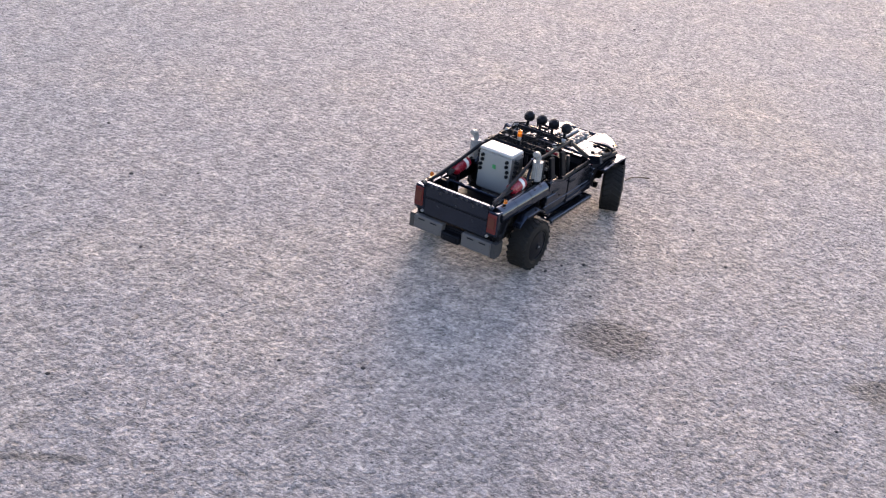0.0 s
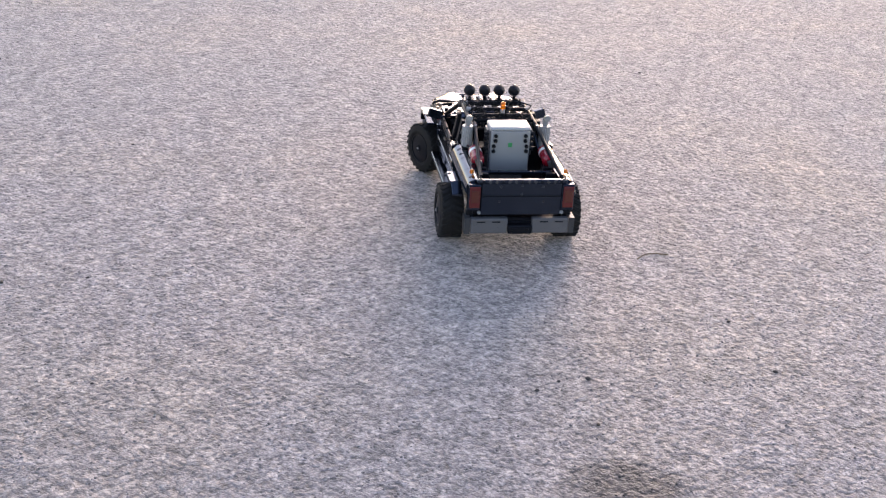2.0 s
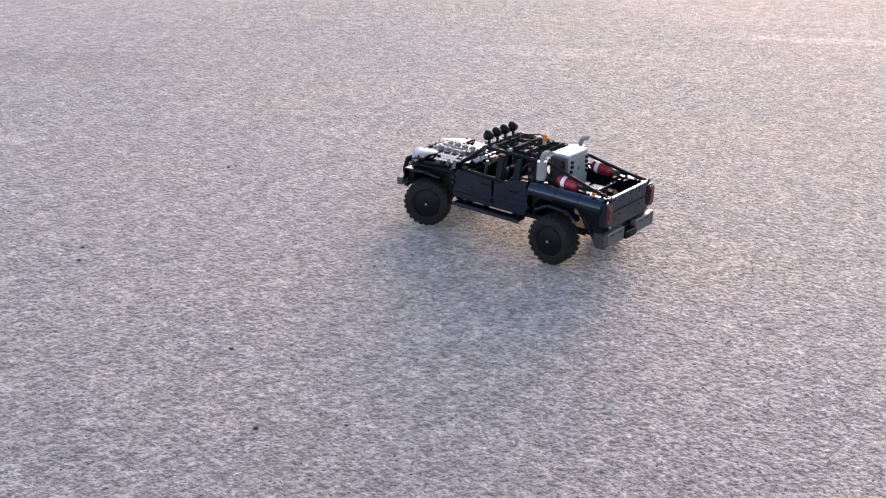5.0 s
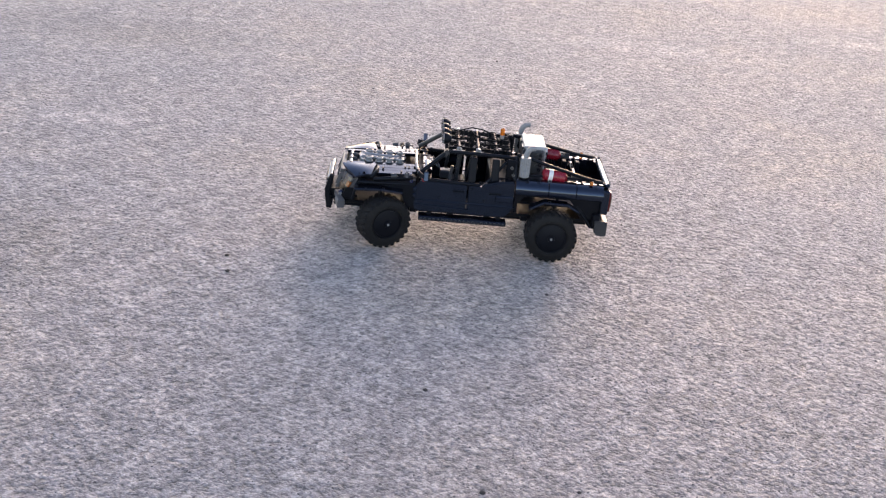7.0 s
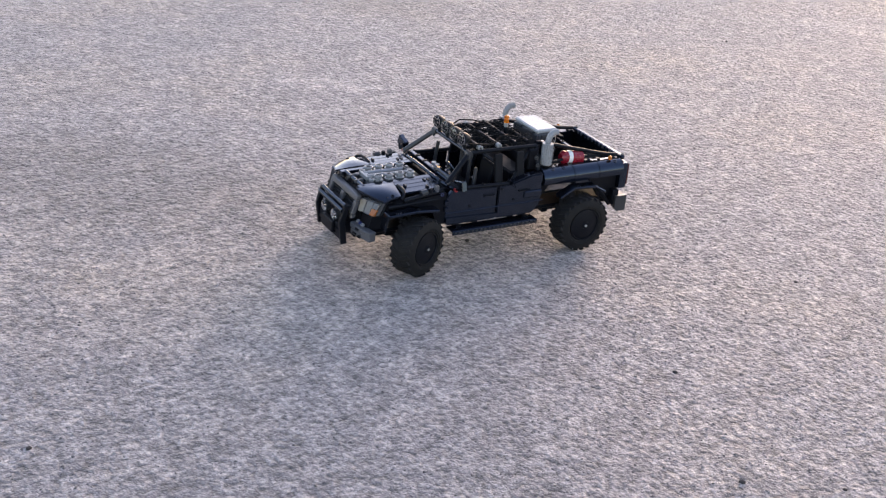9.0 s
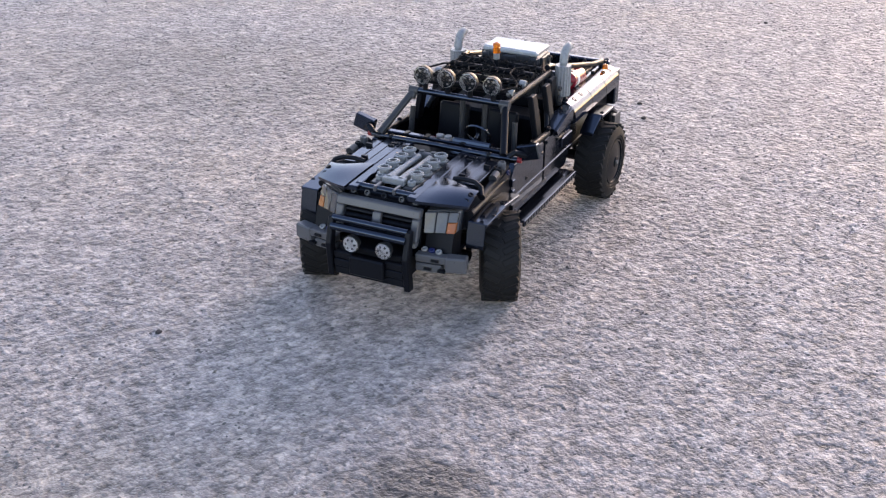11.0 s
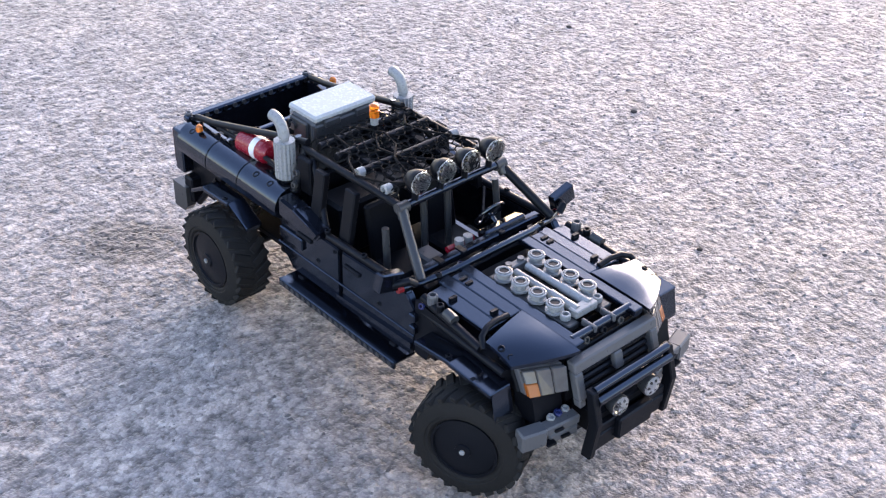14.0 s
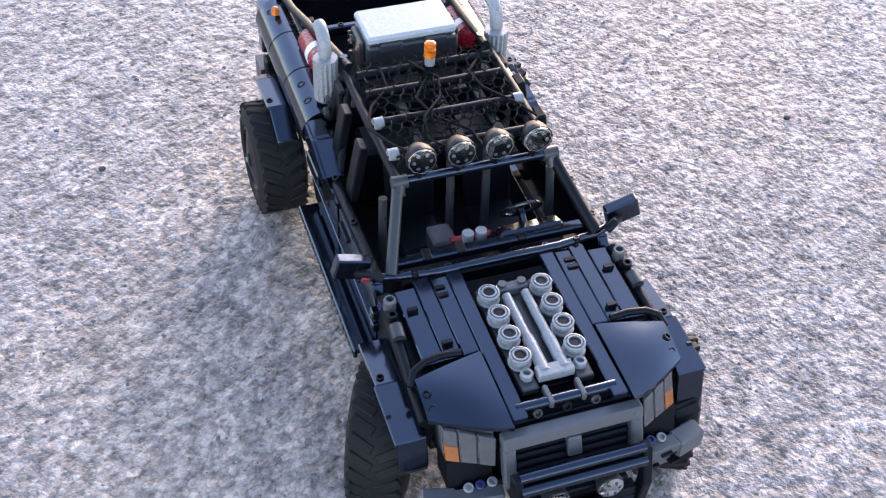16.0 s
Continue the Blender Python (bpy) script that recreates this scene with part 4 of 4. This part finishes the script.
    rod(bm, (0.1252, -0.007, z0 + 0.001), (0.1252, -0.007, z0 + 0.003), 0.003)
    rod(bm, (0.1252, 0.007, z0 + 0.001), (0.1252, 0.007, z0 + 0.003), 0.003)
    part("intake_rear", bm, MID, truck, "grey block")
    bm = B()
    box(bm, 0.1312, 0.1992, -0.006, 0.006, z0 - 0.012, z0 - 0.006)
    part("intake_well", bm, DARK, truck)
    bm = B()
    rod(bm, (0.2225, -0.034, z0 - 0.006), (0.2225, 0.034, z0 - 0.006), 0.0036)
    box(bm, 0.22, 0.225, -0.048, 0.048, z0 - 0.014, z0 - 0.0075)
    part("bonnet_lip", bm, BLACK, truck, smooth=True)
    for y in (-0.036, -0.02, 0.0, 0.02, 0.036):
        pin((0.2265, y, z0 - 0.011), (1, 0, 0.4), 0.0034, DARK if y else MATT)
    for y in (-0.011, 0.011):
        bm = B()
        box(bm, 0.2122, 0.2275, y - 0.0016, y + 0.0016, z0 - 0.008, z0 - 0.0015)
        part("lip_tab", bm, MID, truck)
    # grille
    gx, gy, gz = 0.2395, 0.048, 0.1248

    def lean(bm):
        for v in bm.verts:
            v.co.x += (gz - v.co.z) * 0.33
        return bm

    bm = B()
    box(bm, gx - 0.009, gx, -gy, gy, gz - 0.0085, gz, 0.0012)
    grille = part("grille", lean(bm), MID, truck, "grey plastic grille frame")
    for s in (1, -1):
        bm = B()
        box(bm, gx - 0.009, gx - 0.0005, s * (gy - 0.0085), s * gy, gz - 0.031, gz - 0.009, 0.0012)
        part("frame_side", lean(bm), MID, grille)
        bm = B()
        box(bm, gx - 0.0105, gx - 0.003, s * (gy - 0.0085), s * (gy - 0.001), gz - 0.0385, gz - 0.0315, 0.0012)
        part("frame_foot", lean(bm), MID, grille)
    bm = B()
    box(bm, gx - 0.006, gx + 0.0005, -0.0048, 0.0048, gz - 0.0225, gz - 0.009, 0.001)
    part("badge_bar", lean(bm), MID, grille)
    for k in range(4):
        bm = B()
        box(bm, gx - 0.0085, gx - 0.0045, -gy + 0.009, gy - 0.009, gz - 0.015 - 0.0058 * k, gz - 0.0112 - 0.0058 * k, 0.0012)
        part("slat", lean(bm), MATT, grille)
    bm = B()
    box(bm, 0.222, gx - 0.009, -0.044, 0.044, gz - 0.045, gz - 0.004)
    part("radiator", bm, MATT, grille)
    # bull bar with two round lamps
    sx, sy, sz = 0.2662, 0.0188, 0.0852
    bm = B()
    rod(bm, (sx - 0.005, -0.043, sz + 0.0145), (sx - 0.005, 0.043, sz + 0.0145), 0.0042)
    rod(bm, (sx - 0.009, -0.043, sz + 0.0225), (sx - 0.009, 0.043, sz + 0.0225), 0.0036)
    bull = part("bull_bar", bm, BLACK, truck, "black bull bar with two round lamps", smooth=True)
    for s in (1, -1):
        bm = B()
        slab(bm, [(sx - 0.014, sz + 0.024), (sx - 0.006, sz + 0.024), (sx + 0.002, sz - 0.004), (sx - 0.003, sz - 0.042), (sx - 0.013, sz - 0.042), (sx - 0.008, sz - 0.006)], s * 0.041, s * 0.0475)
        bmesh.ops.bevel(bm, geom=bm.edges[:], offset=0.0009, segments=1, affect="EDGES")
        part("upright", bm, MATT, bull)
        bm = B()
        lathe(bm, [(0.004, -0.01), (0.007, -0.008), (0.0092, -0.001), (0.0092, 0.001), (0.0082, 0.0011)], 18, Matrix.Translation((sx - 0.002, s * sy, sz)) @ Matrix.Rotation(radians(90), 4, "Y"))
        sp = part("spot_lamp", bm, DARK, bull, "round spot lamp", smooth=True)
        bm = B()
        lathe(bm, [(0.0082, 0.0012), (0.0078, 0.0012), (0.0066, -0.0022), (0.003, -0.003), (0.0018, -0.0005), (0.0006, -0.0002)], 9, Matrix.Translation((sx - 0.002, s * sy, sz)) @ Matrix.Rotation(radians(90), 4, "Y"))
        part("reflector", bm, CHROME, sp, "silvered reflector")
        bm = B()
        for k in range(6):
            a = math.pi / 3 * k
            rod(bm, (sx - 0.004, s * sy + 0.0048 * math.cos(a), sz + 0.0048 * math.sin(a)), (sx + 0.0003, s * sy + 0.0048 * math.cos(a), sz + 0.0048 * math.sin(a)), 0.0017, 0.001, n=8)
        part("bulb_cluster", bm, MID, sp, "ring of six grey bulbs", smooth=True)
        bm = B()
        lathe(bm, [(0.009, 0.0012), (0.0088, 0.0024), (0.006, 0.004), (0.002, 0.0046)], 10, Matrix.Translation((sx - 0.002, s * sy, sz)) @ Matrix.Rotation(radians(90), 4, "Y"))
        part("lens", bm, CLEAR, sp, "faceted clear lens")
    for k, (za, zb, xo) in enumerate(((-0.039, -0.03, -0.004), (-0.0295, -0.021, -0.002), (-0.0205, -0.0125, -0.0025))):
        bm = B()
        box(bm, sx - 0.01 + xo, sx - 0.001 + xo, -0.0405, 0.0405, sz + za, sz + zb, 0.001)
        part("skid_beam", bm, MATT, bull)
    bm = B()
    box(bm, sx - 0.0085, sx + 0.0022, -0.02, 0.02, sz - 0.033, sz - 0.0125, 0.0014)
    part("winch_plate", bm, MATT, bull)
    bm = B()
    box(bm, 0.222, sx - 0.009, -0.036, 0.036, sz - 0.028, sz - 0.006)
    part("bumper_core", bm, MATT, bull)


def side_details():
    """Liners, hinges, struts and loose beams that fill the body between the larger panels."""
    for s in (1, -1):
        bm = B()
        slab(bm, [(0.1, 0.074), (0.114, 0.074), (0.122, 0.096), (0.142, 0.1065), (0.192, 0.1065), (0.2, 0.1), (0.205, 0.1), (0.205, 0.118), (0.1, 0.128)], s * 0.066, s * 0.0875)
        part("wheel_arch_liner", bm, MATT, truck)
        for z in (0.1, 0.112):
            bm = B()
            box(bm, 0.0965, 0.104, s * 0.085, s * 0.0925, z - 0.004, z + 0.004, 0.001)
            part("door_hinge", bm, BLACK, truck)
        bm = B()
        rod(bm, (-0.205, s * 0.078, 0.1), (-0.236, s * 0.083, 0.062), 0.0034)
        part("rear_strut", bm, MATT, truck, smooth=True)
        bm = B()
        box(bm, -0.25, -0.236, s * 0.076, s * 0.09, 0.062, 0.09, 0.0015)
        part("bumper_bracket", bm, MATT, truck)
        bm = B()
        box(bm, -0.09, 0.1, s * 0.087, s * 0.0897, 0.0905, 0.0925, 0.0006)
        part("door_crease", bm, BLACK, truck)
        bm = B()
        box(bm, -0.084, -0.05, s * 0.088, s * 0.0915, 0.1, 0.112, 0.0015)
        part("quarter_panel", bm, BLACK, truck)
        bm = B()
        box(bm, -0.084, -0.066, s * 0.062, s * 0.068, 0.14, 0.176, 0.0015)
        part("rear_quarter_post", bm, MATT, truck)
        for x in (-0.216, -0.19):
            bm = B()
            box(bm, x - 0.004, x + 0.004, s * 0.05, s * 0.066, 0.118, 0.142, 0.001)
            part("bed_bracket", bm, MATT, truck)
        for x, z in ((-0.08, 0.15), (-0.076, 0.164), (-0.07, 0.135)):
            pin((x, s * 0.0765, z), (0, s, 0.2), 0.0033, DARK)
        for x in (-0.02, 0.03, 0.07):
            pin((x, s * 0.0845, 0.1345), (0, s * 0.3, 1), 0.0027)
        pin((0.158, s * 0.103, 0.1142), (0, 0, 1), 0.0026)
        pin((0.19, s * 0.1085, 0.111), (0, s, 0), 0.0026)
        pin((-0.15, s * 0.1055, 0.1152), (0, 0, 1), 0.0026)
    bm = B()
    box(bm, -0.206, -0.2, -0.066, 0.066, 0.134, 0.1405, 0.0012)
    part("bed_beam", bm, BLACK, truck)
    for y in (-0.045, -0.03, 0.03, 0.045):
        pin((-0.203, y, 0.1412), (0, 0, 1), 0.0026)


chassis()
side_details()
doors_and_sides()
bed_and_rear()
stacks()
cab()
nose()
ground_sheet()
loose_gravel()


# ---- what moves ----
TRUCK_PATH = (
    (0.0, -0.0057, 0.0003, -0.500),
    (0.5, 0.1183, 0.0418, 10.690),
    (1.0, 0.2281, 0.1116, 22.194),
    (1.5, 0.3069, 0.1749, 30.352),
    (2.0, 0.3896, 0.2713, 41.624),
    (2.5, 0.4512, 0.3721, 50.438),
    (3.0, 0.4994, 0.4820, 59.142),
    (3.5, 0.5273, 0.5989, 67.794),
    (4.0, 0.5384, 0.7105, 76.707),
    (4.5, 0.5317, 0.8078, 83.978),
    (5.0, 0.5115, 0.9056, 92.370),
    (5.5, 0.4743, 1.0013, 101.552),
    (6.0, 0.4200, 1.0926, 111.186),
    (6.5, 0.3491, 1.1776, 120.918),
    (7.0, 0.2620, 1.2552, 130.380),
    (7.5, 0.1577, 1.3235, 139.192),
    (8.0, 0.0285, 1.3804, 150.203),
    (8.5, -0.0737, 1.4095, 156.693),
    (9.0, -0.1974, 1.4185, 166.739),
    (9.5, -0.3214, 1.4091, 176.629),
    (10.0, -0.4420, 1.3787, 186.444),
    (10.5, -0.5556, 1.3285, 196.251),
    (11.0, -0.6588, 1.2597, 206.091),
    (11.5, -0.7492, 1.1740, 215.989),
    (12.0, -0.8216, 1.0737, 225.840),
    (12.5, -0.8709, 0.9656, 234.785),
    (13.0, -0.9041, 0.8322, 246.450),
    (13.5, -0.9200, 0.7007, 256.873),
    (14.0, -0.9146, 0.5667, 265.601),
    (14.5, -0.9319, 0.4525, 263.231),
    (15.0, -0.9811, 0.3337, 253.236),
    (15.5, -1.0535, 0.2212, 244.272),
    (16.0, -1.1268, 0.1364, 236.210),
)


def motions():
    walk(truck, [(t, pose(x, y, 0, 0, 0, a)) for t, x, y, a in TRUCK_PATH])
    p = np.array(TRUCK_PATH)
    ts = np.arange(0, 16.0001, 0.1)

    def smooth(col):
        h = 0.5
        v = p[:, col]
        d = np.gradient(v, h)
        k = np.minimum((ts / h).astype(int), len(v) - 2)
        u = ts / h - k
        return (2 * u**3 - 3 * u**2 + 1) * v[k] + (u**3 - 2 * u**2 + u) * h * d[k] + (3 * u**2 - 2 * u**3) * v[k + 1] + (u**3 - u**2) * h * d[k + 1]

    x, y, a = smooth(1), smooth(2), np.radians(smooth(3))
    rate = np.gradient(a, 0.1)
    ahead = np.gradient(x, 0.1) * np.cos(a) + np.gradient(y, 0.1) * np.sin(a)
    # the steering is held hard left, then thrown over to the right
    steer = np.radians(np.interp(ts, (0.0, 14.1, 14.45, 16.0), (25.0, 25.0, -22.0, -24.0)))
    steer = np.convolve(np.pad(steer, 1, mode="edge"), np.ones(3) / 3, "valid")
    for ob, wx, side in WHEELS:
        front = wx > 0
        wheel_speed = (ahead - side * TRACK * rate) / (np.cos(steer) if front else 1.0)
        roll = np.concatenate([[0], np.cumsum((wheel_speed[1:] + wheel_speed[:-1]) * 0.05)]) / TYRE
        rows = []
        for k, t in enumerate(ts):
            turn = Matrix.Rotation(steer[k], 4, "Z") if front else Matrix()
            rows.append((round(float(t), 3), Matrix.Translation((wx, side * KINGPIN, TYRE)) @ turn @ Matrix.Translation((0, side * (TRACK - KINGPIN), 0)) @ Matrix.Rotation(roll[k], 4, "Y")))
        walk(ob, rows)


motions()
